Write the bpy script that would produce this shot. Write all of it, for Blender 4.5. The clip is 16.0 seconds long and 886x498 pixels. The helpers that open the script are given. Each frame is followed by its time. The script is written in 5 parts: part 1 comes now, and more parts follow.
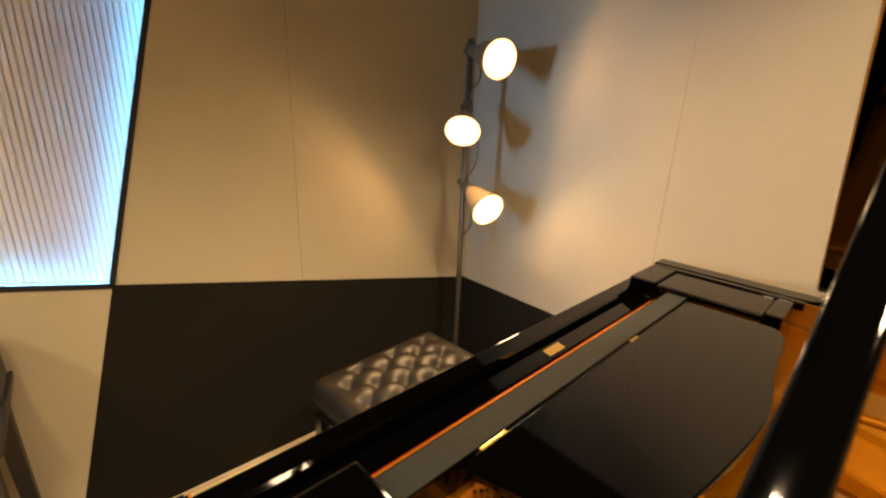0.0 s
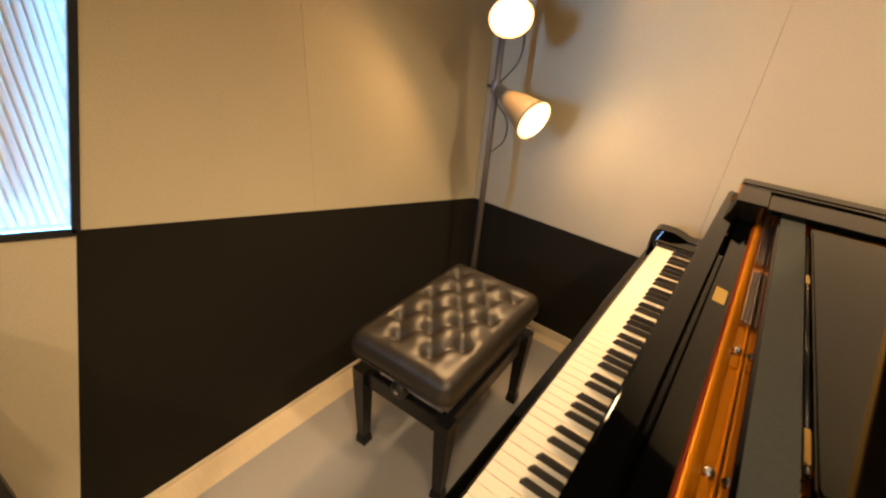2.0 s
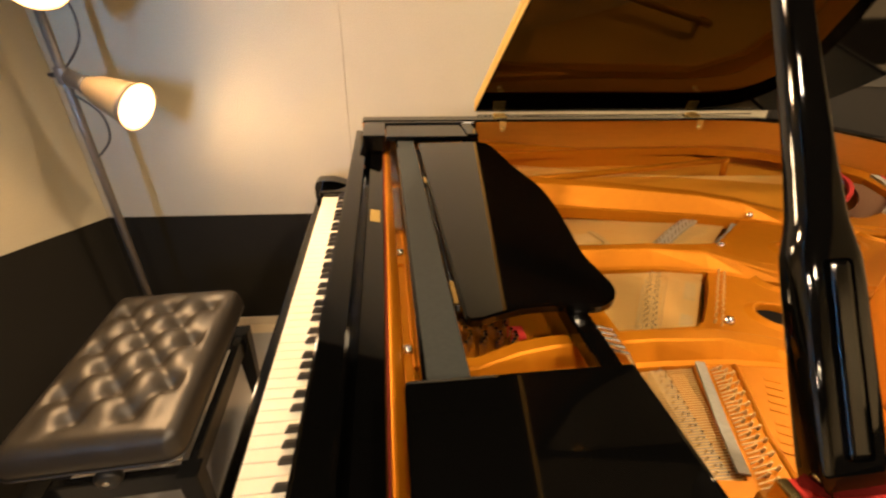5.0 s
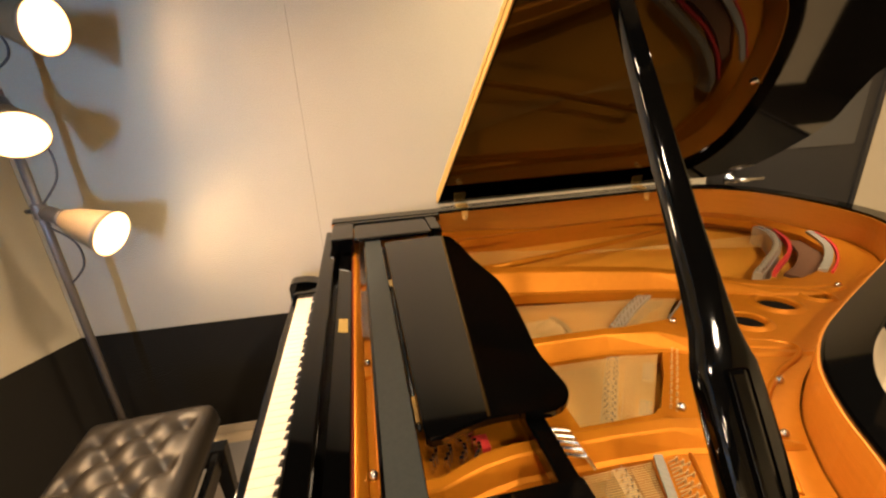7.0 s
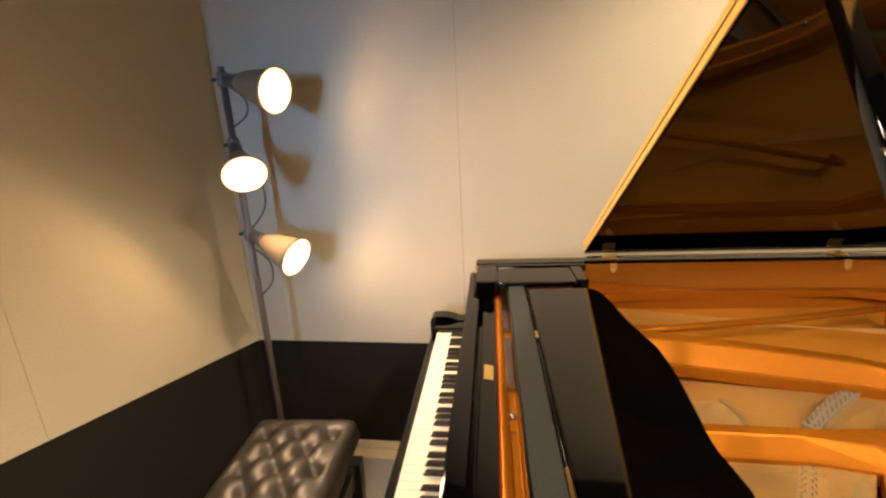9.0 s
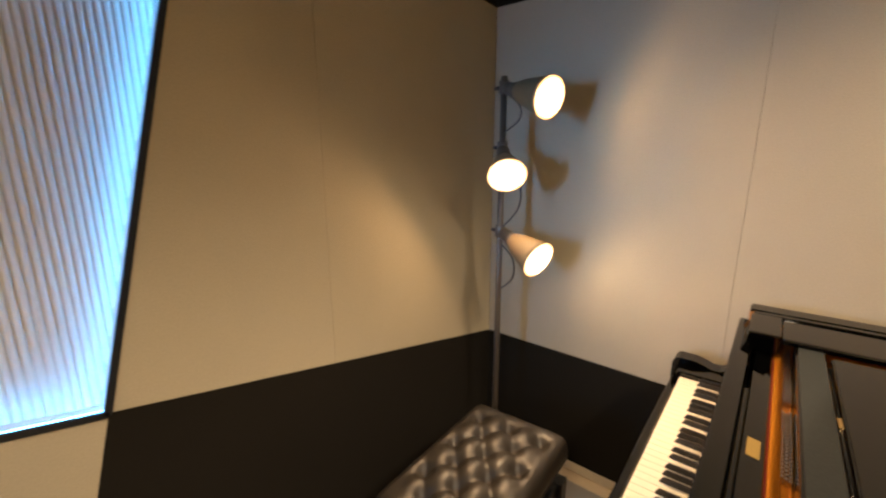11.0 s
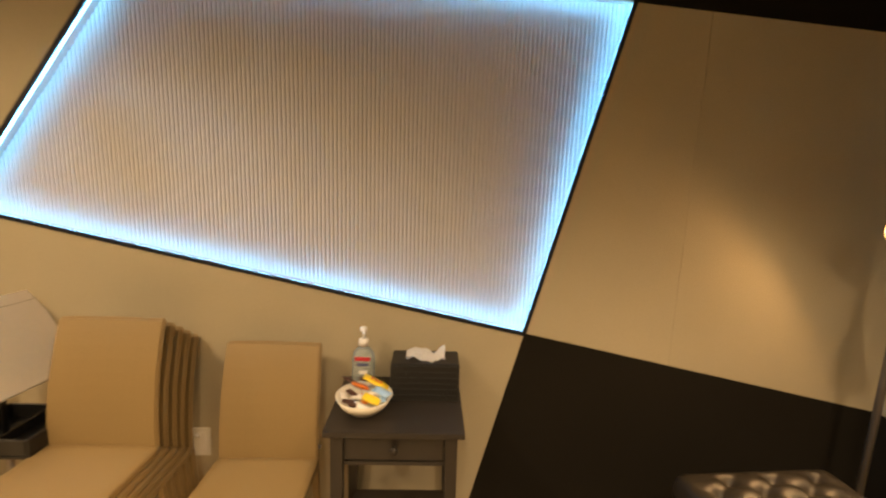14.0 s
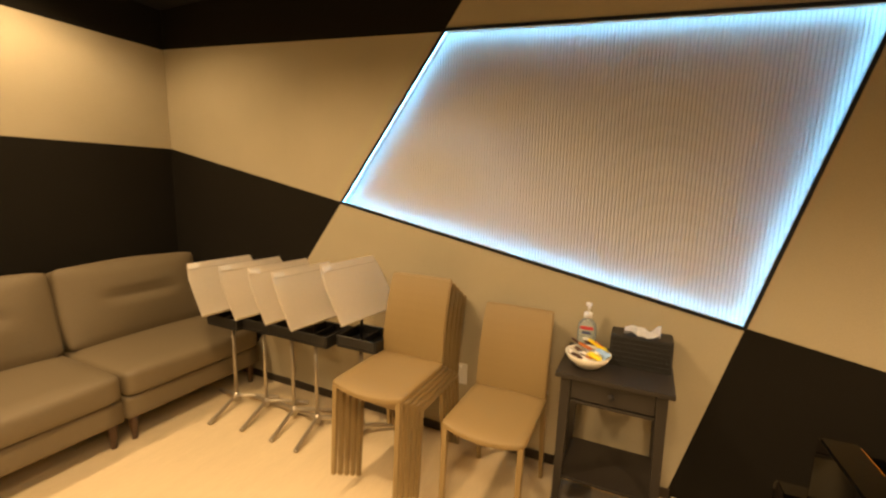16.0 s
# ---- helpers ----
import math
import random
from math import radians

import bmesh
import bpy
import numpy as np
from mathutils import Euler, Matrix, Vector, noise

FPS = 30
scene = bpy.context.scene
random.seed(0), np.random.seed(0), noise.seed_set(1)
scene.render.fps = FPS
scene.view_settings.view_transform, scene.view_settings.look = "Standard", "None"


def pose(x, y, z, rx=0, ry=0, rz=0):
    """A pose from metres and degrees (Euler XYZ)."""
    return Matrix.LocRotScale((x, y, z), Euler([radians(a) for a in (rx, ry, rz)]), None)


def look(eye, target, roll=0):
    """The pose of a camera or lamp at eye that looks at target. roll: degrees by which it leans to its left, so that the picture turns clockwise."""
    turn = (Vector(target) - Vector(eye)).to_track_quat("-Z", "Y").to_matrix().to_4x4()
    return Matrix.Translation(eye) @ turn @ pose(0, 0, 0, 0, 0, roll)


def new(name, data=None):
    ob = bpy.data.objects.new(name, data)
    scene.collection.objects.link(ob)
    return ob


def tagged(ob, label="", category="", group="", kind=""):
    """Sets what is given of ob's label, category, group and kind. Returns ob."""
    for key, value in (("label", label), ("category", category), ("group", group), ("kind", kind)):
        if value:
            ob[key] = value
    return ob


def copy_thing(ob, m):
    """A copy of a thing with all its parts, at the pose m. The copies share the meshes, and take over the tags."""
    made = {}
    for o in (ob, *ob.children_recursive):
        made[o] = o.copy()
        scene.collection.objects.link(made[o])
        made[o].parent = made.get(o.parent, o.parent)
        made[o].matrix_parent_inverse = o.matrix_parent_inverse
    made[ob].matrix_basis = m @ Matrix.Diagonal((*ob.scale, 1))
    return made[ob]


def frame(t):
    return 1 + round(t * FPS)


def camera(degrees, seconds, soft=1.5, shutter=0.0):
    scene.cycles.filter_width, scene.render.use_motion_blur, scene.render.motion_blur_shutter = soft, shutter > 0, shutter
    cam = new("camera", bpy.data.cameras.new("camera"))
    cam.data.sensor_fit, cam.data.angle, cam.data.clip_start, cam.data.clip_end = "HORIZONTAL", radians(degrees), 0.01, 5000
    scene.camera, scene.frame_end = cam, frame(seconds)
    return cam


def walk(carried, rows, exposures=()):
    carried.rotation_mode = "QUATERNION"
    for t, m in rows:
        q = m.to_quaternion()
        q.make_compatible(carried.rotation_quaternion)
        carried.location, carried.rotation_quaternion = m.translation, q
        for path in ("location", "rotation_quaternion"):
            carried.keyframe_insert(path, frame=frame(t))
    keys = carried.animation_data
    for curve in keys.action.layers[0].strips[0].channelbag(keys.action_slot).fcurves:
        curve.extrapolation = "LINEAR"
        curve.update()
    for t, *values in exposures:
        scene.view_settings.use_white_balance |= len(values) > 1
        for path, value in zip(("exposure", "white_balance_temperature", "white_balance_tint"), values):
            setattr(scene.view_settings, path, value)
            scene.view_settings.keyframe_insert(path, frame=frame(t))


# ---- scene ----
cam = camera(92.2, 16.0, soft=2.3, shutter=0.3)
PATH = [
    (0, (1.553, -1.545, 1.399), (0.129, -0.273, 0.801), 2.2),
    (0.5, (1.432, -1.617, 1.393), (0.097, -0.282, 0.734), 1.7),
    (1, (1.342, -1.653, 1.378), (0.067, -0.299, 0.644), 2.2),
    (1.5, (1.237, -1.653, 1.345), (0.046, -0.29, 0.494), 3.5),
    (2, (1.094, -1.645, 1.324), (0.024, -0.247, 0.375), 4.9),
    (2.5, (1.011, -1.649, 1.298), (0.092, -0.193, 0.28), 5.9),
    (3, (0.971, -1.669, 1.291), (0.266, -0.113, 0.251), 5.6),
    (3.5, (0.979, -1.688, 1.287), (0.5, -0.05, 0.245), 4.2),
    (4, (1.035, -1.673, 1.289), (0.815, 0.031, 0.264), 3.2),
    (4.5, (1.091, -1.659, 1.298), (1.099, 0.07, 0.292), 2.6),
    (5, (1.154, -1.644, 1.305), (1.34, 0.09, 0.325), 1.4),
    (5.2, (1.178, -1.639, 1.307), (1.415, 0.094, 0.34), 0.8),
    (7.3, (1.205, -1.665, 1.413), (1.455, 0.209, 0.761), -4.0),
    (7.5, (1.201, -1.668, 1.422), (1.409, 0.221, 0.8), -4.1),
    (8, (1.18, -1.675, 1.433), (1.265, 0.243, 0.874), -3.9),
    (8.5, (1.158, -1.668, 1.439), (1.058, 0.256, 0.902), -3.6),
    (8.7, (1.15, -1.665, 1.441), (0.976, 0.257, 0.911), -3.4),
    (10.8, (1.096, -1.642, 1.431), (-0.066, -0.072, 0.97), -0.1),
    (11, (1.098, -1.658, 1.434), (-0.157, -0.168, 0.979), -0.1),
    (11.5, (1.105, -1.701, 1.443), (-0.379, -0.434, 1.003), -0.0),
    (12, (1.168, -1.75, 1.452), (-0.505, -0.74, 1.03), -0.0),
    (12.5, (1.254, -1.817, 1.444), (-0.544, -1.04, 1.041), 0.4),
    (13, (1.371, -1.872, 1.435), (-0.509, -1.311, 1.049), 1.1),
    (13.5, (1.478, -1.891, 1.456), (-0.464, -1.573, 1.098), 1.4),
    (14, (1.592, -1.878, 1.462), (-0.38, -1.816, 1.134), 2.0),
    (14.5, (1.729, -1.88, 1.466), (-0.229, -2.118, 1.133), 2.0),
    (15, (1.832, -1.887, 1.451), (-0.083, -2.377, 1.149), 1.6),
    (15.5, (1.949, -1.902, 1.448), (0.097, -2.599, 1.152), 1.5),
    (16, (2.094, -1.907, 1.448), (0.311, -2.757, 1.134), 1.4),
]
EXPOSURES = [
    (0.0, 0.95, 6500, 10), (1.0, 0.93, 6500, 10), (2.5, 1.12, 6500, 10), (3.5, 1.32, 6200, 10), (5.0, 1.31, 6100, 10), (7.5, 1.38, 5650, 10), (8.5, 1.34, 5550, 10),
    (11.0, 0.78, 5600, 10), (12.5, 0.70, 6250, 10), (13.5, 0.72, 6600, 10), (14.5, 0.75, 7200, 10), (16.0, 0.81, 7600, 10),
]
walk(cam, [(t, look(eye, target, roll)) for t, eye, target, roll in PATH], EXPOSURES)

# ---- world and lamps ----
world = bpy.data.worlds.new("world")
scene.world = world
world.use_nodes = True
world.node_tree.nodes["Background"].inputs[0].default_value = (0.02, 0.02, 0.025, 1)
world.node_tree.nodes["Background"].inputs[1].default_value = 0.2

WARM = (1.0, 0.71, 0.42)
LAMP_WARM = (1.0, 0.55, 0.22)
CEIL = 2.62
LAMP_HEADS = [  # joint on the pole, centre of the mouth, watts of the wide and the narrow light
    ((0.18, -0.21, 1.66), (0.400, -0.268, 1.603), 1.6, 15.0),
    ((0.18, -0.21, 1.44), (0.277, -0.325, 1.340), 5.2, 23.0),
    ((0.18, -0.211, 1.113), (0.386, -0.260, 1.033), 0.9, 10.0),
]
DOWNLIGHTS = [  # place in the ceiling, watts, cone in degrees, radius
    ((1.50, -3.30), 84.0, 148, 0.08),
    ((2.25, -2.05), 58.0, 140, 0.08),
    ((1.20, -1.45), 28.0, 94, 0.10),
    ((2.08, -0.74), 78.0, 126, 0.07),
    ((2.85, -0.60), 60.0, 150, 0.25),
    ((0.95, -4.72), 40.0, 158, 0.08),
    ((2.40, -4.60), 56.0, 150, 0.08),
    ((3.30, -3.30), 75.0, 142, 0.08),
]


def spot(name, place, target, watts, cone, colour=WARM, size=0.05, blend=0.55):
    data = bpy.data.lights.new(name, "SPOT")
    data.energy, data.color, data.spot_size, data.spot_blend, data.shadow_soft_size = watts, colour, radians(cone), blend, size
    ob = new(name, data)
    ob.matrix_world = look(place, target)
    return ob


for joint, mouth, watts, beam in LAMP_HEADS:
    way = (Vector(mouth) - Vector(joint)).normalized()
    p = Vector(mouth) + way * 0.028
    spot("lamp_light", p, p + way, watts, 176, LAMP_WARM, 0.03, 0.3)
    spot("lamp_beam", p, p + way, beam, 112, LAMP_WARM, 0.03, 1.0)
for (x, y), watts, cone, wide in DOWNLIGHTS:
    spot("downlight_light", (x, y, CEIL - 0.03), (x, y, 0), watts, cone, size=wide)


# the cool strip along the far side of the lit recess
strip = bpy.data.lights.new("led_strip_light", "AREA")
strip.shape, strip.size, strip.size_y = "RECTANGLE", 1.05, 0.05
strip.energy, strip.color, strip.spread = 2.3, (0.30, 0.58, 1.0), radians(42)
strip_ob = new("led_strip_light", strip)
along, aim = Vector((0, 0.597, 0.802)), Vector((0.17, 0.98, -0.08)).normalized()
back = -aim
side = (along - back * along.dot(back)).normalized()
strip_ob.matrix_world = Matrix.Translation((-0.014, -3.235, 1.758)) @ Matrix((side, back.cross(side), back)).transposed().to_4x4()


# ---- materials ----
def material(name, colour, rough=0.5, metal=0.0, grain=0.0, scale=40.0, blotch=0.0, bump=0.0, coat=0.0, stretch=(1, 1, 1), spec=0.5, weave=0.0, random_tone=0.0):
    m = bpy.data.materials.new(name)
    m.use_nodes = True
    n, l = m.node_tree.nodes, m.node_tree.links
    b = n["Principled BSDF"]
    b.inputs["Roughness"].default_value = rough
    b.inputs["Metallic"].default_value = metal
    b.inputs["Coat Weight"].default_value = coat
    b.inputs["Coat Roughness"].default_value = 0.03
    b.inputs["Specular IOR Level"].default_value = spec
    co = n.new("ShaderNodeTexCoord")
    mp = n.new("ShaderNodeMapping")
    mp.inputs["Scale"].default_value = stretch
    l.new(co.outputs["Object"], mp.inputs[0])
    fine = n.new("ShaderNodeTexNoise")
    fine.inputs["Scale"].default_value, fine.inputs["Detail"].default_value = scale, 6
    l.new(mp.outputs[0], fine.inputs["Vector"])
    wide = n.new("ShaderNodeTexNoise")
    wide.inputs["Scale"].default_value, wide.inputs["Detail"].default_value = 2.3, 4
    l.new(mp.outputs[0], wide.inputs["Vector"])
    value = n.new("ShaderNodeMath")
    value.operation = "MULTIPLY_ADD"
    value.inputs[1].default_value, value.inputs[2].default_value = grain * 2, 1 - grain
    l.new(fine.outputs[0], value.inputs[0])
    value2 = n.new("ShaderNodeMath")
    value2.operation = "MULTIPLY_ADD"
    value2.inputs[1].default_value, value2.inputs[2].default_value = blotch * 2, 1 - blotch
    l.new(wide.outputs[0], value2.inputs[0])
    tone = n.new("ShaderNodeMath")
    tone.operation = "MULTIPLY"
    l.new(value.outputs[0], tone.inputs[0])
    l.new(value2.outputs[0], tone.inputs[1])
    last = tone
    if random_tone:
        info = n.new("ShaderNodeObjectInfo")
        r = n.new("ShaderNodeMath")
        r.operation = "MULTIPLY_ADD"
        r.inputs[1].default_value, r.inputs[2].default_value = random_tone * 2, 1 - random_tone
        l.new(info.outputs["Random"], r.inputs[0])
        last = n.new("ShaderNodeMath")
        last.operation = "MULTIPLY"
        l.new(tone.outputs[0], last.inputs[0])
        l.new(r.outputs[0], last.inputs[1])
    mix = n.new("ShaderNodeVectorMath")
    mix.operation = "SCALE"
    mix.inputs[0].default_value = colour
    l.new(last.outputs[0], mix.inputs["Scale"])
    l.new(mix.outputs[0], b.inputs["Base Color"])
    if bump:
        bp = n.new("ShaderNodeBump")
        bp.inputs["Strength"].default_value, bp.inputs["Distance"].default_value = bump, 0.002
        source = fine.outputs[0]
        if weave:
            wv = n.new("ShaderNodeTexWave")
            wv.inputs["Scale"].default_value, wv.inputs["Distortion"].default_value = weave, 1.5
            l.new(mp.outputs[0], wv.inputs["Vector"])
            add = n.new("ShaderNodeMath")
            l.new(fine.outputs[0], add.inputs[0])
            l.new(wv.outputs[0], add.inputs[1])
            source = add.outputs[0]
        l.new(source, bp.inputs["Height"])
        l.new(bp.outputs[0], b.inputs["Normal"])
    return m


def glow(name, colour, strength):
    m = bpy.data.materials.new(name)
    m.use_nodes = True
    b = m.node_tree.nodes["Principled BSDF"]
    b.inputs["Base Color"].default_value = (0.8, 0.8, 0.8, 1)
    b.inputs["Emission Color"].default_value = (*colour, 1)
    b.inputs["Emission Strength"].default_value = strength
    return m


BEIGE = material("beige_fabric", (0.465, 0.410, 0.292), 0.95, grain=0.14, scale=240, blotch=0.10, bump=0.25, weave=180, spec=0.2)
BLACK_FABRIC = material("black_fabric", (0.0128, 0.011, 0.0082), 0.95, grain=0.25, scale=260, blotch=0.15, bump=0.25, weave=180, spec=0.15)
PLASTER_DARK = material("dark_plaster", (0.007, 0.0065, 0.006), 0.9, grain=0.15, scale=60, blotch=0.1, bump=0.1)
GAP = material("joint_shadow_gap", (0.10, 0.09, 0.075), 0.9)
FLOOR_CREAM = material("cream_vinyl_floor", (0.72, 0.59, 0.39), 0.26, grain=0.08, scale=18, blotch=0.06, stretch=(1, 6, 1), bump=0.05)
MAT_GREY = material("grey_carpet_mat", (0.34, 0.32, 0.30), 0.95, grain=0.12, scale=400, blotch=0.05, bump=0.4)
CREAM_TRIM = material("cream_trim", (0.66, 0.56, 0.40), 0.5, grain=0.05, scale=60)
DARK_TRIM = material("dark_brown_trim", (0.03, 0.022, 0.015), 0.5, grain=0.1, scale=60)
FRAME_STEEL = material("dark_steel_frame", (0.022, 0.026, 0.032), 0.45, metal=0.6, grain=0.1, scale=90)
GROOVE_GREY = material("grey_groove_backing", (0.47, 0.455, 0.43), 0.8, grain=0.05, scale=120)
RIB_WHITE = material("ribbed_panel_white", (0.60, 0.575, 0.53), 0.6, grain=0.05, scale=120)
PIANO_BLACK = material("black_polyester_lacquer", (0.0012, 0.0012, 0.0012), 0.045, grain=0.1, scale=8, spec=0.5)
IVORY = material("white_key_plastic", (0.84, 0.79, 0.66), 0.22, grain=0.03, scale=30, random_tone=0.02)
EBONY = material("black_key_satin", (0.018, 0.016, 0.015), 0.32, grain=0.15, scale=120, stretch=(1, 8, 1))
GOLD_PLATE = material("gold_painted_iron", (0.47, 0.165, 0.003), 0.42, spec=0.12, metal=0.4, grain=0.08, scale=70, blotch=0.08, bump=0.08)
SPRUCE = material("spruce_soundboard", (0.66, 0.29, 0.020), 0.5, spec=0.2, grain=0.12, scale=40, blotch=0.06, stretch=(1.5, 40, 1))
RIM_WOOD = material("amber_rim_veneer", (0.47, 0.175, 0.010), 0.34, grain=0.2, scale=22, blotch=0.1, stretch=(2, 2, 40), coat=0.12, spec=0.3)
BRASS = material("polished_brass", (0.72, 0.50, 0.18), 0.25, metal=1.0, grain=0.08, scale=60)
EDGE_GOLD = material("gold_edge_strip", (0.85, 0.58, 0.16), 0.4, metal=0.4, grain=0.08, scale=60)
PLAQUE_GOLD = material("dull_gold_plaque", (0.40, 0.26, 0.06), 0.5, metal=0.2, grain=0.1, scale=90)
STEEL = material("bright_steel", (0.62, 0.60, 0.56), 0.25, metal=1.0, grain=0.1, scale=80)
STRING = material("string_wire", (0.72, 0.47, 0.15), 0.35, metal=0.25)
FELT_RED = material("red_felt", (0.55, 0.03, 0.02), 0.95, grain=0.2, scale=200, bump=0.3)
FELT_WINE = material("dark_red_felt", (0.20, 0.012, 0.006), 0.95, grain=0.2, scale=200, bump=0.3)
FELT_GREY = material("grey_green_felt", (0.018, 0.022, 0.021), 0.95, grain=0.3, scale=160, blotch=0.35, bump=0.3)
FELT_SAGE = material("sage_felt", (0.30, 0.28, 0.22), 0.95, grain=0.2, scale=200, bump=0.3)
MAPLE = material("maple_bridge", (0.34, 0.28, 0.19), 0.5, grain=0.15, scale=50)
BROWN_TAIL = material("brown_tail_board", (0.16, 0.075, 0.03), 0.95, grain=0.2, scale=200, bump=0.3)
LEATHER = material("black_leather", (0.015, 0.012, 0.0085), 0.45, grain=0.2, scale=180, blotch=0.1, bump=0.2, spec=0.55)
SATIN_BLACK = material("satin_black_paint", (0.008, 0.008, 0.008), 0.22, grain=0.1, scale=90, coat=0.0, spec=0.22)
SHADE_TAUPE = material("taupe_shade_enamel", (0.20, 0.145, 0.075), 0.5, grain=0.08, scale=90, blotch=0.05)
OLD_BRASS = material("tarnished_brass", (0.60, 0.42, 0.17), 0.45, metal=0.5, grain=0.15, scale=90)
GREY_METAL = material("grey_lamp_metal", (0.15, 0.13, 0.105), 0.4, metal=0.5, grain=0.1, scale=90)
# flat black for the shade seen through the plate holes
HOLE_SHADE = material("black_hole_shade", (0.006, 0.005, 0.004), 0.95, spec=0.1)
CABLE = material("grey_cable", (0.05, 0.045, 0.04), 0.6)
# faint emission that imitates the orange fringe round a lit bulb
BULB_FRINGE = glow("amber_fringe_glow", (1.0, 0.48, 0.13), 2.2)
BULB = glow("lit_bulb_face", (1.0, 0.72, 0.40), 22.0)
LED = glow("cool_led_strip", (0.12, 0.48, 0.95), 21.0)
DOWN = glow("lit_downlight", (1.0, 0.78, 0.5), 30.0)
BROWN_DARK = material("black_brown_stain", (0.022, 0.018, 0.015), 0.45, grain=0.25, scale=30, blotch=0.1, stretch=(1, 12, 1), bump=0.1)
TAN = material("tan_leatherette", (0.285, 0.198, 0.088), 0.46, grain=0.1, scale=220, blotch=0.06, bump=0.2)
TAUPE = material("taupe_leather", (0.165, 0.128, 0.076), 0.62, grain=0.12, scale=160, blotch=0.08, bump=0.25)
OAK_DARK = material("dark_wood_leg", (0.08, 0.04, 0.02), 0.45, grain=0.2, scale=40)
STAND_WHITE = material("translucent_white_plastic", (0.85, 0.78, 0.67), 0.42, grain=0.05, scale=60, blotch=0.06)
STAND_WHITE.node_tree.nodes["Principled BSDF"].inputs["Transmission Weight"].default_value = 0.48
LABEL_WHITE = material("white_paper", (0.80, 0.78, 0.74), 0.8, grain=0.04, scale=90)
STAND_POLE = material("champagne_metal", (0.50, 0.44, 0.35), 0.35, metal=0.7, grain=0.08, scale=80)
BLACK_PLASTIC = material("black_plastic", (0.012, 0.012, 0.012), 0.45, grain=0.1, scale=90)
CERAMIC = material("cream_ceramic", (0.78, 0.74, 0.64), 0.3, grain=0.04, scale=40)
TISSUE = material("white_tissue", (0.85, 0.84, 0.82), 0.9, grain=0.05, scale=60, bump=0.2)
PUMP_WHITE = material("white_pump_plastic", (0.82, 0.82, 0.82), 0.35)
SWEET_YELLOW = material("yellow_wrapper", (0.85, 0.62, 0.03), 0.35, grain=0.2, scale=60, bump=0.3)
SWEET_BROWN = material("dark_brown_wrapper", (0.06, 0.025, 0.015), 0.3, grain=0.2, scale=60, bump=0.3)
SWEET_BLUE = material("pale_blue_wrapper", (0.30, 0.48, 0.72), 0.35, grain=0.2, scale=60, bump=0.3)
SWEET_ORANGE = material("orange_wrapper", (0.65, 0.18, 0.03), 0.35, grain=0.2, scale=60, bump=0.3)
SWEET_WHITE = material("white_wrapper", (0.75, 0.73, 0.70), 0.4, grain=0.2, scale=60, bump=0.3)
RED_INK = material("red_label_print", (0.60, 0.03, 0.04), 0.5)
BLUE_INK = material("navy_label_print", (0.05, 0.06, 0.16), 0.5)
DOOR_GLASS = material("pale_grey_panel", (0.055, 0.054, 0.05), 0.4, grain=0.05, scale=40)
DOOR_DARK = material("dark_grey_door", (0.016, 0.016, 0.016), 0.5, grain=0.08, scale=40)


def gel_material():
    m = bpy.data.materials.new("clear_blue_gel")
    m.use_nodes = True
    b = m.node_tree.nodes["Principled BSDF"]
    b.inputs["Base Color"].default_value = (0.80, 0.91, 0.97, 1)
    b.inputs["Roughness"].default_value = 0.08
    b.inputs["Transmission Weight"].default_value = 0.75
    b.inputs["IOR"].default_value = 1.38
    return m


GEL = gel_material()


# ---- building helpers ----
def part(name, bm, mat, parent=None, label="", place=None, smooth=False):
    data = bpy.data.meshes.new(name)
    bmesh.ops.recalc_face_normals(bm, faces=bm.faces[:])
    bm.to_mesh(data)
    bm.free()
    for m in (mat if isinstance(mat, (list, tuple)) else [mat]):
        data.materials.append(m)
    if smooth:
        data.polygons.foreach_set("use_smooth", [True] * len(data.polygons))
    ob = new(name, data)
    if parent:
        ob.parent = parent
    if place:
        ob.matrix_basis = place
    if label:
        tagged(ob, label)
    return ob


def thing(name, place, label, category, group="", kind=""):
    ob = new(name)
    ob.empty_display_size = 0.1
    ob.matrix_basis = place
    return tagged(ob, label, category, group, kind)


def box(x0, x1, y0, y1, z0, z1, bevel=0.0, seg=2, bm=None):
    """An upright box, its edges rounded by bevel."""
    own = bmesh.new()
    m = Matrix.LocRotScale(((x0 + x1) / 2, (y0 + y1) / 2, (z0 + z1) / 2), None, (abs(x1 - x0), abs(y1 - y0), abs(z1 - z0)))
    bmesh.ops.create_cube(own, size=1, matrix=m)
    if bevel:
        bmesh.ops.bevel(own, geom=own.edges[:], offset=bevel, segments=seg, affect="EDGES", profile=0.6)
    return own if bm is None else merge(bm, own)


def merge(bm, other):
    data = bpy.data.meshes.new("joined")
    other.to_mesh(data)
    other.free()
    bm.from_mesh(data)
    bpy.data.meshes.remove(data)
    return bm


def slab(poly, z0, z1, holes=(), bevel=0.0):
    """A flat plate: outline poly, cut through by holes, from z0 to z1."""
    bm = bmesh.new()
    for loop in (poly, *holes):
        vs = [bm.verts.new((x, y, z0)) for x, y in loop]
        for i in range(len(vs)):
            bm.edges.new((vs[i - 1], vs[i]))
    bmesh.ops.triangle_fill(bm, use_beauty=True, use_dissolve=False, edges=bm.edges[:])
    made = bmesh.ops.extrude_face_region(bm, geom=bm.faces[:])
    for v in (g for g in made["geom"] if isinstance(g, bmesh.types.BMVert)):
        v.co.z = z1
    bmesh.ops.recalc_face_normals(bm, faces=bm.faces[:])
    if bevel:
        es = [e for e in bm.edges if len(e.link_faces) == 2 and e.calc_face_angle(0) > 0.9]
        bmesh.ops.bevel(bm, geom=es, offset=bevel, segments=2, affect="EDGES")
    return bm


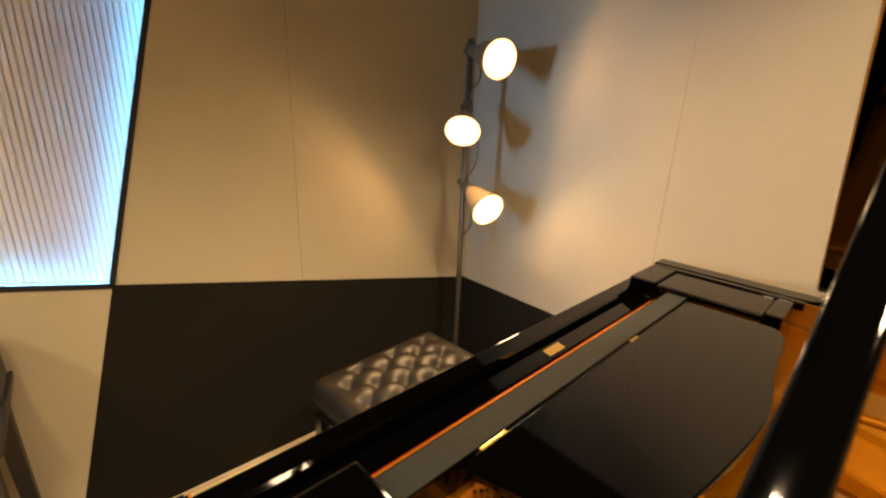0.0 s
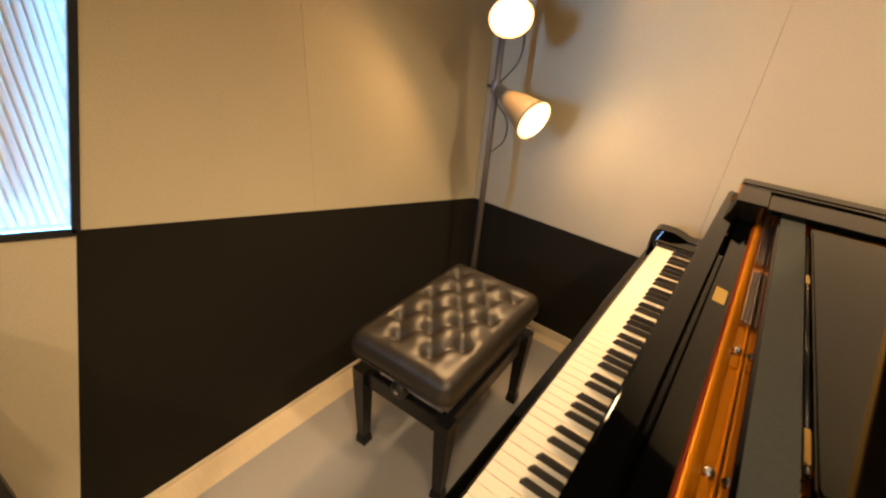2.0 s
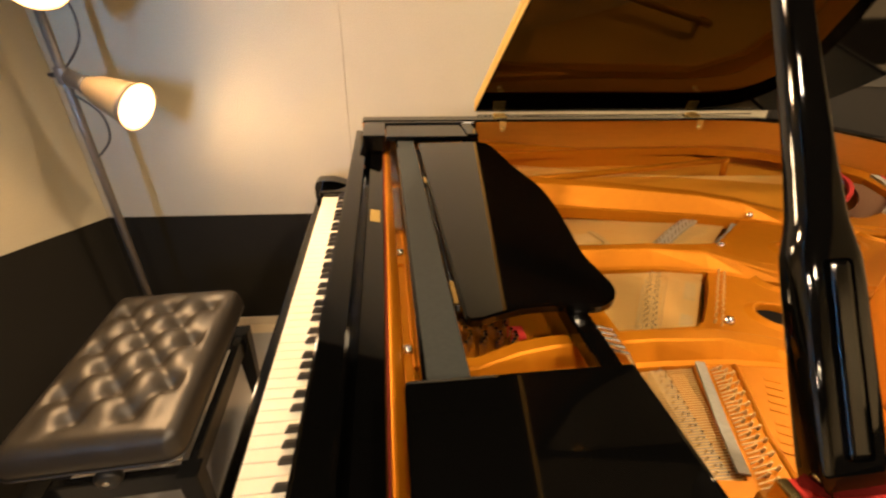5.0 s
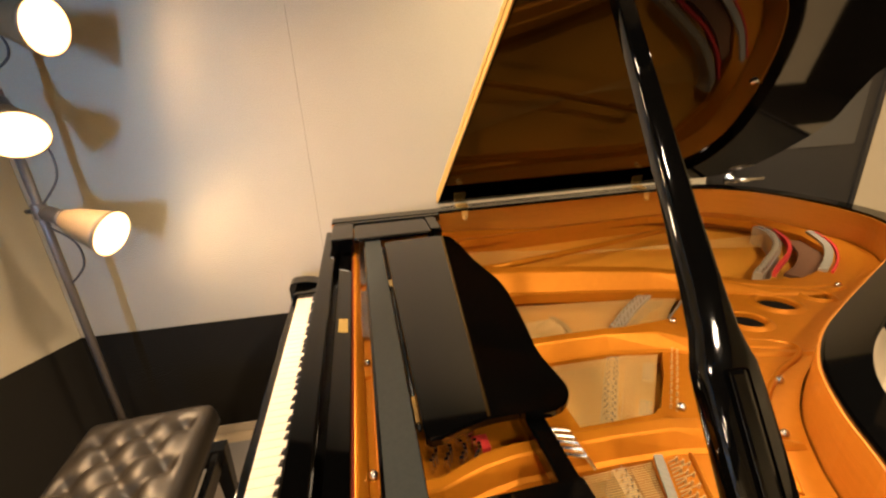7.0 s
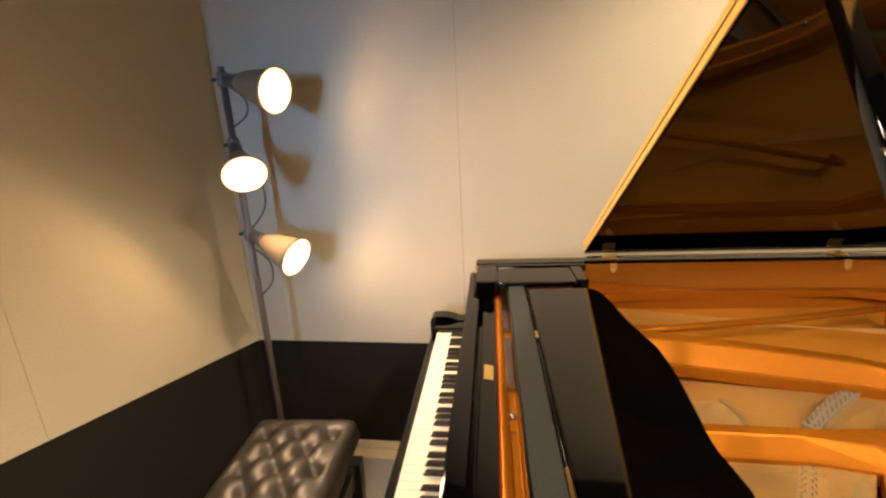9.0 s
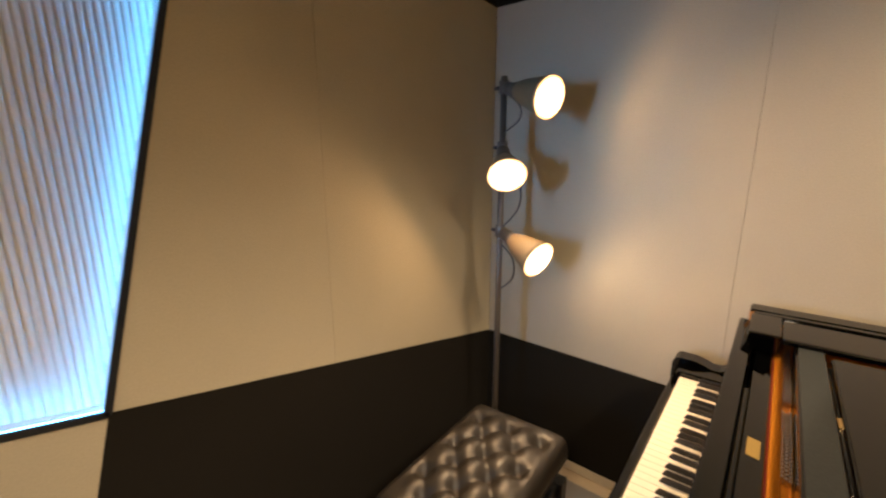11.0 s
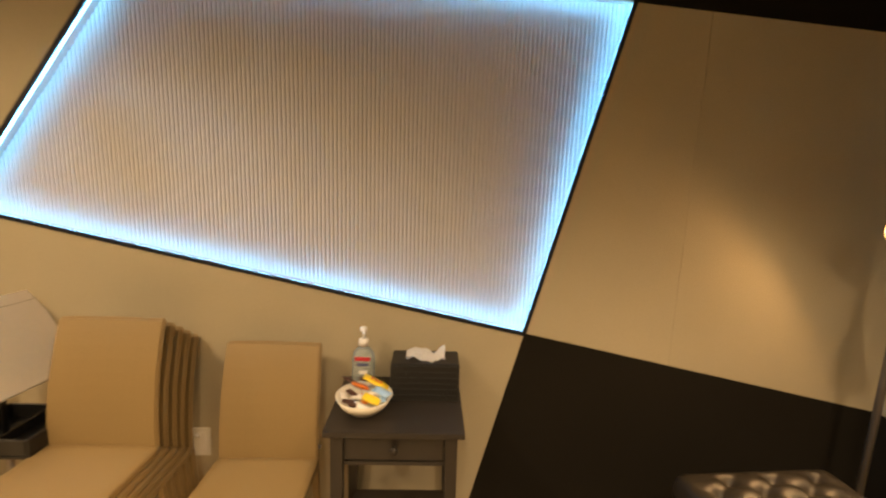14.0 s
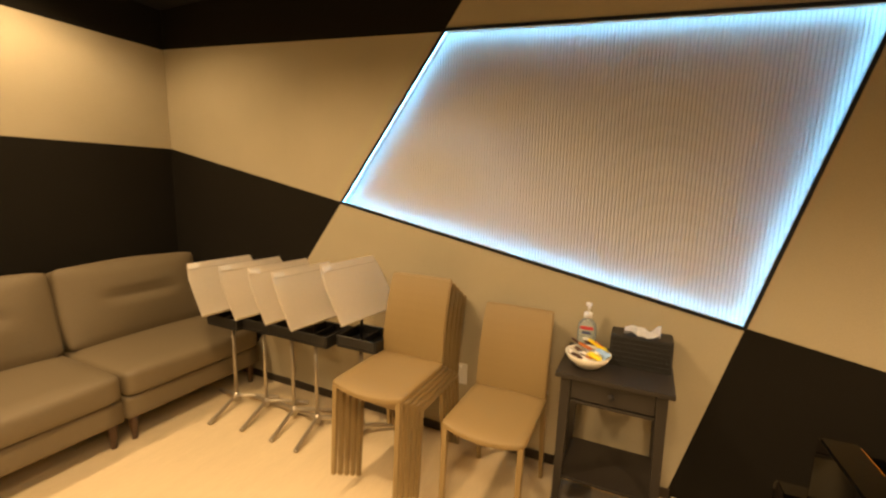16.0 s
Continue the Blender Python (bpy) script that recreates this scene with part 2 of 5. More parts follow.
def turned(profile, steps=32):
    """A body of revolution round z: profile of (radius, height)."""
    bm = bmesh.new()
    rings = [[bm.verts.new((r * math.cos(2 * math.pi * i / steps), r * math.sin(2 * math.pi * i / steps), z)) for i in range(steps)] for r, z in profile]
    for a, b in zip(rings, rings[1:]):
        for i in range(steps):
            bm.faces.new((a[i - 1], a[i], b[i], b[i - 1]))
    for ring in (rings[0], rings[-1]):
        bm.faces.new(ring)
    return bm


def tube(points, radius, steps=10, bm=None, sizes=None):
    """A rod swept along points; sizes scale the radius from point to point."""
    bm = bm or bmesh.new()
    pts = [Vector(p) for p in points]
    rings = []
    for i, p in enumerate(pts):
        way = (pts[min(i + 1, len(pts) - 1)] - pts[max(i - 1, 0)]).normalized()
        side = way.orthogonal().normalized() if not rings else (side - way * side.dot(way)).normalized()
        up = way.cross(side)
        r = radius * (sizes[i] if sizes else 1)
        rings.append([bm.verts.new(p + side * (r * math.cos(2 * math.pi * k / steps)) + up * (r * math.sin(2 * math.pi * k / steps))) for k in range(steps)])
    for a, b in zip(rings, rings[1:]):
        for k in range(steps):
            bm.faces.new((a[k - 1], a[k], b[k], b[k - 1]))
    bm.faces.new(rings[0]), bm.faces.new(rings[-1])
    return bm


def smooth_line(points, steps=8, closed=False):
    """A Catmull-Rom curve through points of any dimension."""
    p = [Vector(q) for q in points]
    n, out = len(p), []
    for i in range(n if closed else n - 1):
        a, b, c, d = (p[(i + k) % n] if closed else p[min(max(i + k, 0), n - 1)] for k in (-1, 0, 1, 2))
        for s in range(steps):
            t = s / steps
            out.append(0.5 * (2 * b + (c - a) * t + (2 * a - 5 * b + 4 * c - d) * t * t + (3 * b - 3 * c + d - a) * t ** 3))
    return out if closed else out + [p[-1]]


def clip(poly, a, b, c):
    """The part of a polygon in which a*u + b*v + c >= 0."""
    out = []
    for i in range(len(poly)):
        p, q = poly[i - 1], poly[i]
        dp, dq = a * p[0] + b * p[1] + c, a * q[0] + b * q[1] + c
        if (dp >= 0) != (dq >= 0):
            t = dp / (dp - dq)
            out.append((p[0] + (q[0] - p[0]) * t, p[1] + (q[1] - p[1]) * t))
        if dq >= 0:
            out.append(q)
    return out


def shrink(poly, d):
    """A convex polygon with every side moved in by d."""
    area = sum(poly[i - 1][0] * poly[i][1] - poly[i][0] * poly[i - 1][1] for i in range(len(poly)))
    s = 1 if area > 0 else -1
    out = poly
    for i in range(len(poly)):
        (x0, y0), (x1, y1) = poly[i - 1], poly[i]
        n = math.hypot(x1 - x0, y1 - y0)
        if n < 1e-6:
            continue
        a, b = -s * (y1 - y0) / n, s * (x1 - x0) / n
        out = clip(out, a, b, -(a * x0 + b * y0) - d)
    return out


# ---- the room ----
XE, YS = 4.1, -5.218          # east and south walls
SLOPE_D, SLOPE_T = 0.2070, 0.0650
DADO, TOP = 0.561, 2.014      # heights of the two colour lines at the north wall


R0, R1 = (-1.497, 0.866), (-1.180, 2.104)   # right slanted line (y, z)
L0, L1 = (-3.604, 1.302), (-2.925, 2.214)   # left slanted line
KR, KL = (R1[0] - R0[0]) / (R1[1] - R0[1]), (L1[0] - L0[0]) / (L1[1] - L0[1])


def line_through(y0, z0, k):
    """Coefficients of y - y0 - k (z - z0)."""
    return (1.0, -k, -(y0 - k * z0))


def panels(wall, poly, to_world, mat, count_gap=0.0006, label=""):
    """One cloth-covered panel on a wall: outline in the wall's own (u, v)."""
    p = shrink(poly, count_gap)
    bm = slab(p, 0.0, 0.012)
    ob = part("panel", bm, mat, wall, label)
    ob.matrix_basis = to_world
    return ob


floor = tagged(part("floor", box(-0.15, XE + 0.15, YS - 0.15, 0.15, -0.1, 0.0), FLOOR_CREAM), "cream vinyl floor, faintly glossy", "floor", kind="structure")
ceiling = tagged(part("ceiling", box(-0.15, XE + 0.15, YS - 0.15, 0.15, CEIL, CEIL + 0.1), PLASTER_DARK), "dark painted ceiling with small round downlights", "ceiling", kind="structure")

# west wall, with the slanted lit recess cut through its facing
wall_west = tagged(part("wall_west", box(-0.30, -0.16, YS - 0.15, 0.15, 0, CEIL), PLASTER_DARK), "wall of beige and black cloth panels in slanted fields", "wall", kind="structure")
hole = [R0, R1, L1, L0]
wm = slab([(0.15, 0), (0.15, CEIL), (YS - 0.15, CEIL), (YS - 0.15, 0)], 0, 0.148, holes=[hole])
WEST = Matrix(((0, 0, 1, -0.160), (1, 0, 0, 0), (0, 1, 0, 0), (0, 0, 0, 1)))
part("wall_core", wm, GAP, wall_west, place=WEST)
WESTP = Matrix(((0, 0, 1, -0.012), (1, 0, 0, 0), (0, 1, 0, 0), (0, 0, 0, 1)))
a_d = (SLOPE_D, 1.0, -DADO)     # above the lower colour line
a_t = (SLOPE_T, 1.0, -TOP)      # above the upper colour line
a_r = line_through(*R0, KR)     # north of the right slant
a_l = line_through(*L0, KL)     # north of the left slant
neg = lambda c: tuple(-v for v in c)
full = [(0, 0), (0, CEIL), (YS, CEIL), (YS, 0)]


def field(*cuts):
    p = full
    for c in cuts:
        p = clip(p, *c)
    return p


seam_n = (1.0, 0.0, 0.905)
for cuts, mat in (
    ((a_r, a_d, neg(a_t), seam_n), BEIGE), ((a_r, a_d, neg(a_t), neg(seam_n)), BEIGE),
    ((a_r, neg(a_d)), BLACK_FABRIC), ((a_r, a_t), BLACK_FABRIC),
    ((neg(a_r), a_l, neg(a_d)), BEIGE), ((neg(a_r), a_l, a_t), BEIGE),
    ((neg(a_l), a_d, neg(a_t)), BEIGE), ((neg(a_l), neg(a_d)), BLACK_FABRIC), ((neg(a_l), a_t), BLACK_FABRIC),
):
    panels(wall_west, field(*cuts), WESTP, mat)

# north wall
wall_north = tagged(part("wall_north", box(-0.15, XE + 0.15, 0.012, 0.15, 0, CEIL), GAP), "wall of beige cloth panels over a black lower field", "wall", kind="structure")
NORTHP = Matrix(((1, 0, 0, 0), (0, 0, 1, 0.0), (0, 1, 0, 0), (0, 0, 0, 1)))
DOOR_X0, DOOR_X1 = 2.67, 3.42
for x0, x1 in ((0.0, 0.965), (0.965, 1.87), (1.87, DOOR_X0 - 0.03)):
    panels(wall_north, [(x0, DADO), (x1, DADO), (x1, TOP), (x0, TOP)], NORTHP, BEIGE)
    panels(wall_north, [(x0, 0), (x1, 0), (x1, DADO), (x0, DADO)], NORTHP, BLACK_FABRIC, 0.0)
    panels(wall_north, [(x0, TOP), (x1, TOP), (x1, CEIL), (x0, CEIL)], NORTHP, BLACK_FABRIC, 0.0)
panels(wall_north, [(DOOR_X0 - 0.03, 2.08), (XE, 2.08), (XE, CEIL), (DOOR_X0 - 0.03, CEIL)], NORTHP, BLACK_FABRIC)
panels(wall_north, [(DOOR_X1 + 0.03, DADO), (XE, DADO), (XE, 2.08), (DOOR_X1 + 0.03, 2.08)], NORTHP, BEIGE)
panels(wall_north, [(DOOR_X1 + 0.03, 0), (XE, 0), (XE, DADO), (DOOR_X1 + 0.03, DADO)], NORTHP, BLACK_FABRIC, 0.0)

# south wall
wall_south = tagged(part("wall_south", box(-0.15, XE + 0.15, YS - 0.15, YS - 0.012, 0, CEIL), GAP), "wall with a beige band between black fields", "wall", kind="structure")
SOUTHP = Matrix(((1, 0, 0, 0), (0, 0, 1, YS - 0.012), (0, 1, 0, 0), (0, 0, 0, 1)))
DS, TS = 1.641, 2.348
for x0, x1 in ((0.0, XE),):
    for z0, z1, mat in ((0, DS, BLACK_FABRIC), (DS, TS, BEIGE), (TS, CEIL, BLACK_FABRIC)):
        panels(wall_south, [(x0, z0), (x1, z0), (x1, z1), (x0, z1)], SOUTHP, mat)
wall_east = tagged(part("wall_east", box(XE, XE + 0.15, YS - 0.15, 0.15, 0, CEIL), BEIGE), "plain beige wall that closes the room, black lower field added", "wall", kind="structure")

# unseen black lower field, added to darken what the piano lacquer reflects
EASTP = Matrix(((0, 0, -1, XE), (1, 0, 0, 0), (0, 1, 0, 0), (0, 0, 0, 1)))
panels(wall_east, [(0, 0), (0, DADO), (YS, DS), (YS, 0)], EASTP, BLACK_FABRIC)

# skirting
tagged(part("baseboard_north", box(0.012, DOOR_X0 - 0.03, -0.010, -0.001, 0.006, 0.046, 0.002), CREAM_TRIM), "low cream skirting under the black field", "baseboard", kind="structure")
tagged(part("baseboard_west_cream", box(0.001, 0.011, -1.69, -0.012, 0.001, 0.014, 0.002), CREAM_TRIM), "low cream skirting under the black field", "baseboard", kind="structure")
tagged(part("baseboard_west_dark", box(0.001, 0.011, YS + 0.002, -1.70, 0.0, 0.05, 0.002), DARK_TRIM), "dark skirting along the beige field", "baseboard", kind="structure")

# grey mat
tagged(part("floor_mat", box(0.105, 0.745, -2.2, -0.072, 0.0005, 0.006, 0.002), MAT_GREY), "thin plain grey carpet mat lying on the floor", "mat", kind="")

# the lit recess
recess = thing("wall_recess", pose(0, 0, 0), "slanted recess with ribbed white back and cool light round its edge", "light panel")
DEPTH = 0.054


corner = [R0, R1, L1, L0]
part("back_panel", slab(corner, 0.0, 0.004), GROOVE_GREY, recess, place=Matrix(((0, 0, 1, -DEPTH - 0.01), (1, 0, 0, 0), (0, 1, 0, 0), (0, 0, 0, 1))))


def z_range(y):
    """The recess's height range at y."""
    poly = clip(clip(corner, 1, 0, -(y - 0.0001)), -1, 0, y + 0.0001)
    zs = [p[1] for p in poly]
    return (min(zs), max(zs)) if zs else None


RIB = 0.0157
y = L0[0] + 0.012
rib_at = []
while y < R1[0] - 0.01:
    zr = z_range(y)
    if zr and zr[1] - zr[0] > 0.03:
        rib_at.append((y, zr[0] + 0.002, zr[1] - 0.002))
    y += RIB
for y, z0, z1 in rib_at:
    bm = bmesh.new()
    prof = [(-0.0070, 0.0), (-0.0064, 0.0032), (-0.003, 0.0052), (0.003, 0.0052), (0.0064, 0.0032), (0.0070, 0.0)]
    lo = [bm.verts.new((-DEPTH - 0.006 + h, y + d, z0)) for d, h in prof]
    hi = [bm.verts.new((-DEPTH - 0.006 + h, y + d, z1)) for d, h in prof]
    for i in range(len(prof) - 1):
        bm.faces.new((lo[i], lo[i + 1], hi[i + 1], hi[i]))
    part("rib", bm, RIB_WHITE, recess)


def edge_bar(name, p, q, inset0, inset1, x0, x1, mat):
    """A bar along one side of the recess, from inset0 to inset1 inside its outline."""
    cy, cz = sum(c[0] for c in corner) / 4, sum(c[1] for c in corner) / 4
    d = Vector((q[0] - p[0], q[1] - p[1])).normalized()
    n = Vector((-d.y, d.x))
    if n.dot(Vector((cy - p[0], cz - p[1]))) < 0:
        n = -n
    bm = bmesh.new()
    vs = [bm.verts.new((x, b[0] + n.x * i, b[1] + n.y * i)) for x in (x0, x1) for b, i in ((p, inset0), (q, inset0), (q, inset1), (p, inset1))]
    for f in ((0, 1, 2, 3), (4, 5, 6, 7), (0, 1, 5, 4), (1, 2, 6, 5), (2, 3, 7, 6), (3, 0, 4, 7)):
        bm.faces.new([vs[i] for i in f])
    return part(name, bm, mat, recess)


for i in range(4):
    p, q = corner[i - 1], corner[i]
    edge_bar("frame", p, q, -0.006, 0.009, -0.006, 0.004, FRAME_STEEL)
    edge_bar("side", p, q, -0.003, 0.001, -DEPTH - 0.008, -0.0065, RIB_WHITE)
    edge_bar("led_strip", p, q, 0.0015, 0.0065, -0.015, -0.010, LED)

# dark door in the north wall
door = thing("door_1", pose(DOOR_X0, 0, 0), "dark grey door with a lever handle, shut", "door", kind="structure")
part("leaf", box(0, DOOR_X1 - DOOR_X0, -0.004, 0.010, 0.004, 2.04, 0.002), DOOR_DARK, door)
for x0, x1, z0, z1 in ((-0.028, -0.003, 0, 2.07), (DOOR_X1 - DOOR_X0 + 0.003, DOOR_X1 - DOOR_X0 + 0.028, 0, 2.07), (-0.003, DOOR_X1 - DOOR_X0 + 0.003, 2.045, 2.07)):
    part("frame", box(x0, x1, -0.012, 0.011, z0, z1, 0.002), DOOR_DARK, door)
part("upper_panel", box(0.06, DOOR_X1 - DOOR_X0 - 0.06, -0.008, -0.0045, 1.07, 1.96, 0.002), DOOR_GLASS, door, "lighter grey upper panel")
handle = part("handle", turned([(0.001, 0), (0.026, 0), (0.026, 0.008), (0.011, 0.012), (0.011, 0.045), (0.001, 0.047)], 20), STEEL, door, "steel lever handle", place=pose(0.075, -0.004, 0.96, 90), smooth=True)
part("lever", tube([(0, 0.0, 0.042), (0.05, 0.0, 0.046), (0.13, 0, 0.044)], 0.010, 10), STEEL, handle, smooth=True)

for (x, y), *_ in DOWNLIGHTS:
    d = thing("downlight", pose(x, y, CEIL), "small round recessed downlight, lit", "ceiling light", "ceiling downlights")
    part("ring", turned([(0.036, -0.001), (0.05, -0.001), (0.05, -0.006), (0.036, -0.008)], 24), SATIN_BLACK, d, smooth=False)
    part("lens", turned([(0.0005, -0.009), (0.034, -0.009), (0.034, -0.012), (0.0005, -0.012)], 24), DOWN, d)

# ---- grand piano ----
# own axes: x from the key fronts into the body, y from treble to bass; b below is metres from the bass key towards the treble
piano = thing("grand_piano", pose(0.88, -0.218, 0, 0, 0, 1.8), "black lacquered grand piano with open lid and gold iron frame", "piano")
RIMZ = 0.970
WHITE, KEYS_B = 0.0236, 52 * 0.0236
BASS, TREBLE = -0.125, 1.352


def ab(points):
    return [(a, -b) for a, b in points]


# inner edge of the rim, from the bass arm round the tail to the treble arm
inner_ctl = [(0.15, -0.062), (0.6, -0.062), (1.1, -0.062), (1.45, -0.060), (1.62, -0.028), (1.735, 0.06), (1.79, 0.20), (1.805, 0.36),
             (1.775, 0.50), (1.68, 0.615), (1.53, 0.705), (1.34, 0.795), (1.142, 0.888), (1.03, 0.948), (0.94, 1.02), (0.875, 1.105),
             (0.82, 1.20), (0.75, 1.265), (0.64, 1.288), (0.45, 1.290), (0.15, 1.290)]
inner = [(p.x, p.y) for p in smooth_line([(a, b, 0) for a, b in inner_ctl], 6)]


def offset(line, d):
    out = []
    for i in range(len(line)):
        (x0, y0), (x1, y1) = line[max(i - 1, 0)], line[min(i + 1, len(line) - 1)]
        n = math.hypot(x1 - x0, y1 - y0)
        out.append((line[i][0] + d * (y1 - y0) / n, line[i][1] - d * (x1 - x0) / n))
    return out


outer = offset(inner, 0.063)
lining_out, lining_in = offset(inner, -0.0005), offset(inner, -0.004)
part("rim", slab(ab(outer + inner[::-1]), 0.60, RIMZ, bevel=0.004), PIANO_BLACK, piano)
part("rim_lining", slab(ab(lining_out + lining_in[::-1]), 0.79, RIMZ - 0.007), RIM_WOOD, piano, "amber wood veneer inside the rim")
part("case_bottom", slab(ab(offset(inner, 0.0)), 0.60, 0.64), SATIN_BLACK, piano)
part("soundboard", slab(ab(offset(inner, -0.006)), 0.790, 0.802), SPRUCE, piano, "amber spruce soundboard")

# key bed, slip, cheeks
part("keybed", box(-0.035, 0.20, -TREBLE, -BASS, 0.60, 0.668, 0.004), PIANO_BLACK, piano)
part("key_slip", box(-0.029, -0.008, -(KEYS_B + 0.06), 0.06, 0.669, 0.700, 0.005, 3), PIANO_BLACK, piano)
prof = [(-0.036, 0.669), (-0.036, 0.735), (-0.030, 0.750), (-0.018, 0.757), (0.030, 0.757), (0.055, 0.750), (0.078, 0.741), (0.100, 0.742), (0.120, 0.755), (0.134, 0.785), (0.146, 0.84), (0.152, RIMZ - 0.02), (0.152, 0.669)]
for b0, b1 in ((BASS, -0.062), (1.290, TREBLE)):
    bm = slab(prof, -b1, -b0, bevel=0.003)
    bmesh.ops.transform(bm, matrix=Matrix(((1, 0, 0, 0), (0, 0, 1, 0), (0, 1, 0, 0), (0, 0, 0, 1))), verts=bm.verts[:])
    part("cheek_arm", bm, PIANO_BLACK, piano)
for b0, b1 in ((-0.061, -0.003), (KEYS_B + 0.003, 1.289)):
    part("cheek_block", box(-0.012, 0.135, -b1, -b0, 0.669, 0.738, 0.005), PIANO_BLACK, piano)

# 88 keys
key_w = part("white_key", box(0.0, 0.150, -WHITE + 0.0005, -0.0005, 0.690, 0.722, 0.0012, 1), IVORY, piano)
part("key_lip", box(-0.0012, 0.0, -WHITE + 0.0007, -0.0007, 0.700, 0.7195), IVORY, key_w)
bm = bmesh.new()
w, top = 0.0048, 0.0036
vs = [bm.verts.new(c) for c in ((0.050, -w, 0.721), (0.150, -w, 0.721), (0.150, w, 0.721), (0.050, w, 0.721), (0.0575, -top, 0.734), (0.150, -top, 0.734), (0.150, top, 0.734), (0.0575, top, 0.734))]
for f in ((0, 1, 2, 3), (4, 5, 6, 7), (0, 1, 5, 4), (1, 2, 6, 5), (2, 3, 7, 6), (3, 0, 4, 7)):
    bm.faces.new([vs[i] for i in f])
bmesh.ops.bevel(bm, geom=[e for e in bm.edges if max(v.co.z for v in e.verts) > 0.73], offset=0.0012, segments=2, affect="EDGES")
key_b = part("black_key", bm, EBONY, piano)
dip = {1: -0.0028, 2: 0.0028, 4: -0.0036, 5: 0.0, 6: 0.0036}
first = True
for i in range(52):
    if i:
        ob = new("white_key", key_w.data)
        ob.parent, ob.location = piano, (0, -i * WHITE, 0)
    step = (i - 2) % 7            # 0 is C
    if step in (1, 2, 4, 5, 6):   # a black key stands before D, E, G, A and B
        place = (0, -i * WHITE - dip[step] if i else 0, 0)
        if first:
            key_b.location, first = place, False
        else:
            ob = new("black_key", key_b.data)
            ob.parent, ob.location = piano, place

# fallboard, lock strip with its small plate
B0, B1 = -0.058, 1.286
part("key_rear_felt", box(0.1505, 0.157, -KEYS_B, 0, 0.69, 0.7180), FELT_WINE, piano, "red felt strip behind the keys")
bm = slab([(0.158, 0.728), (0.152, 0.745), (0.1275, 0.926), (0.1295, 0.939), (0.134, 0.9405), (0.165, 0.9345), (0.170, 0.929), (0.170, 0.72)], -B1, -B0, bevel=0.003)
bmesh.ops.transform(bm, matrix=Matrix(((1, 0, 0, 0), (0, 0, 1, 0), (0, 1, 0, 0), (0, 0, 0, 1))), verts=bm.verts[:])
part("fallboard", bm, PIANO_BLACK, piano)
bm = slab([(0.178, 0.80), (0.178, 0.9125), (0.1805, 0.9145), (0.2140, 0.9085), (0.2165, 0.9055), (0.2165, 0.80)], -B1, -B0, bevel=0.001)
bmesh.ops.transform(bm, matrix=Matrix(((1, 0, 0, 0), (0, 0, 1, 0), (0, 1, 0, 0), (0, 0, 0, 1))), verts=bm.verts[:])
strip = part("lock_strip", bm, PIANO_BLACK, piano)
part("plaque", box(-0.0105, 0.0105, -0.030, 0.030, 0.0002, 0.0014, 0.0005, 1), PLAQUE_GOLD, strip, "small plain gold plaque", place=pose(0.1975, -0.582, 0.9116, 0, 10.2, 0))

# iron frame: front lip and trough, web with holes, struts
part("front_filler", box(0.1705, 0.1775, -B1, -B0, 0.78, 0.885), PIANO_BLACK, piano)
part("lock_felt", box(0.2168, 0.2190, -1.284, 0.056, 0.840, 0.9040), FELT_WINE, piano, "thin dark red felt strip")
bm = slab([(0.2195, 0.82), (0.2195, 0.9025), (0.2205, 0.9055), (0.2230, 0.9065), (0.2262, 0.9055), (0.2372, 0.8940), (0.2385, 0.8900), (0.2385, 0.82)], -1.284, 0.056, bevel=0.0)
bmesh.ops.transform(bm, matrix=Matrix(((1, 0, 0, 0), (0, 0, 1, 0), (0, 1, 0, 0), (0, 0, 0, 1))), verts=bm.verts[:])
part("plate_lip", bm, GOLD_PLATE, piano)
part("trough_floor", box(0.2387, 0.2558, -1.284, 0.056, 0.810, 0.889, 0.002), GOLD_PLATE, piano)
part("trough_step", box(0.2512, 0.2558, -1.02, 0.056, 0.8892, 0.8935, 0.0015), GOLD_PLATE, piano)
for b in (0.371, 0.745, 1.035):
    part("plate_web", box(0.2388, 0.2510, -b - 0.014, -b + 0.014, 0.8892, 0.8945, 0.002), GOLD_PLATE, piano)
web_out = offset(inner, -0.008)


def ellipse(a, b, ra, rb, turn=0.0, n=24):
    return [(a + ra * math.cos(t) * math.cos(turn) - rb * math.sin(t) * math.sin(turn), b + ra * math.cos(t) * math.sin(turn) + rb * math.sin(t) * math.cos(turn)) for t in (2 * math.pi * i / n for i in range(n))]


windows = [
    [(0.60, 0.00), (0.58, 0.20), (0.60, 0.33), (0.80, 0.405), (1.00, 0.465), (1.20, 0.525), (1.29, 0.575), (1.42, 0.600), (1.56, 0.555), (1.67, 0.455), (1.72, 0.33), (1.70, 0.16), (1.60, 0.04), (1.40, -0.03), (1.0, -0.03)],
    [(0.60, 0.475), (0.60, 0.690), (0.80, 0.693), (0.945, 0.690), (0.965, 0.675), (1.06, 0.605), (1.120, 0.556), (1.105, 0.540), (1.04, 0.530), (0.80, 0.485)],
    [(0.58, 0.765), (0.58, 0.950), (0.715, 0.952), (0.735, 0.940), (0.80, 0.862), (0.845, 0.795), (0.835, 0.775), (0.74, 0.768)],
    [(0.53, 1.020), (0.53, 1.190), (0.600, 1.200), (0.618, 1.130), (0.640, 1.060), (0.655, 1.022)],
]
HOLES = [(1.226, 0.700, 0.043), (1.352, 0.692, 0.031), (1.096, 0.744, 0.041), (0.957, 0.846, 0.038), (0.869, 0.945, 0.037)]
holes = [ellipse(a, b, r, r * 0.82, 0.5) for a, b, r in HOLES]
PZ0, PZ1 = 0.842, 0.868
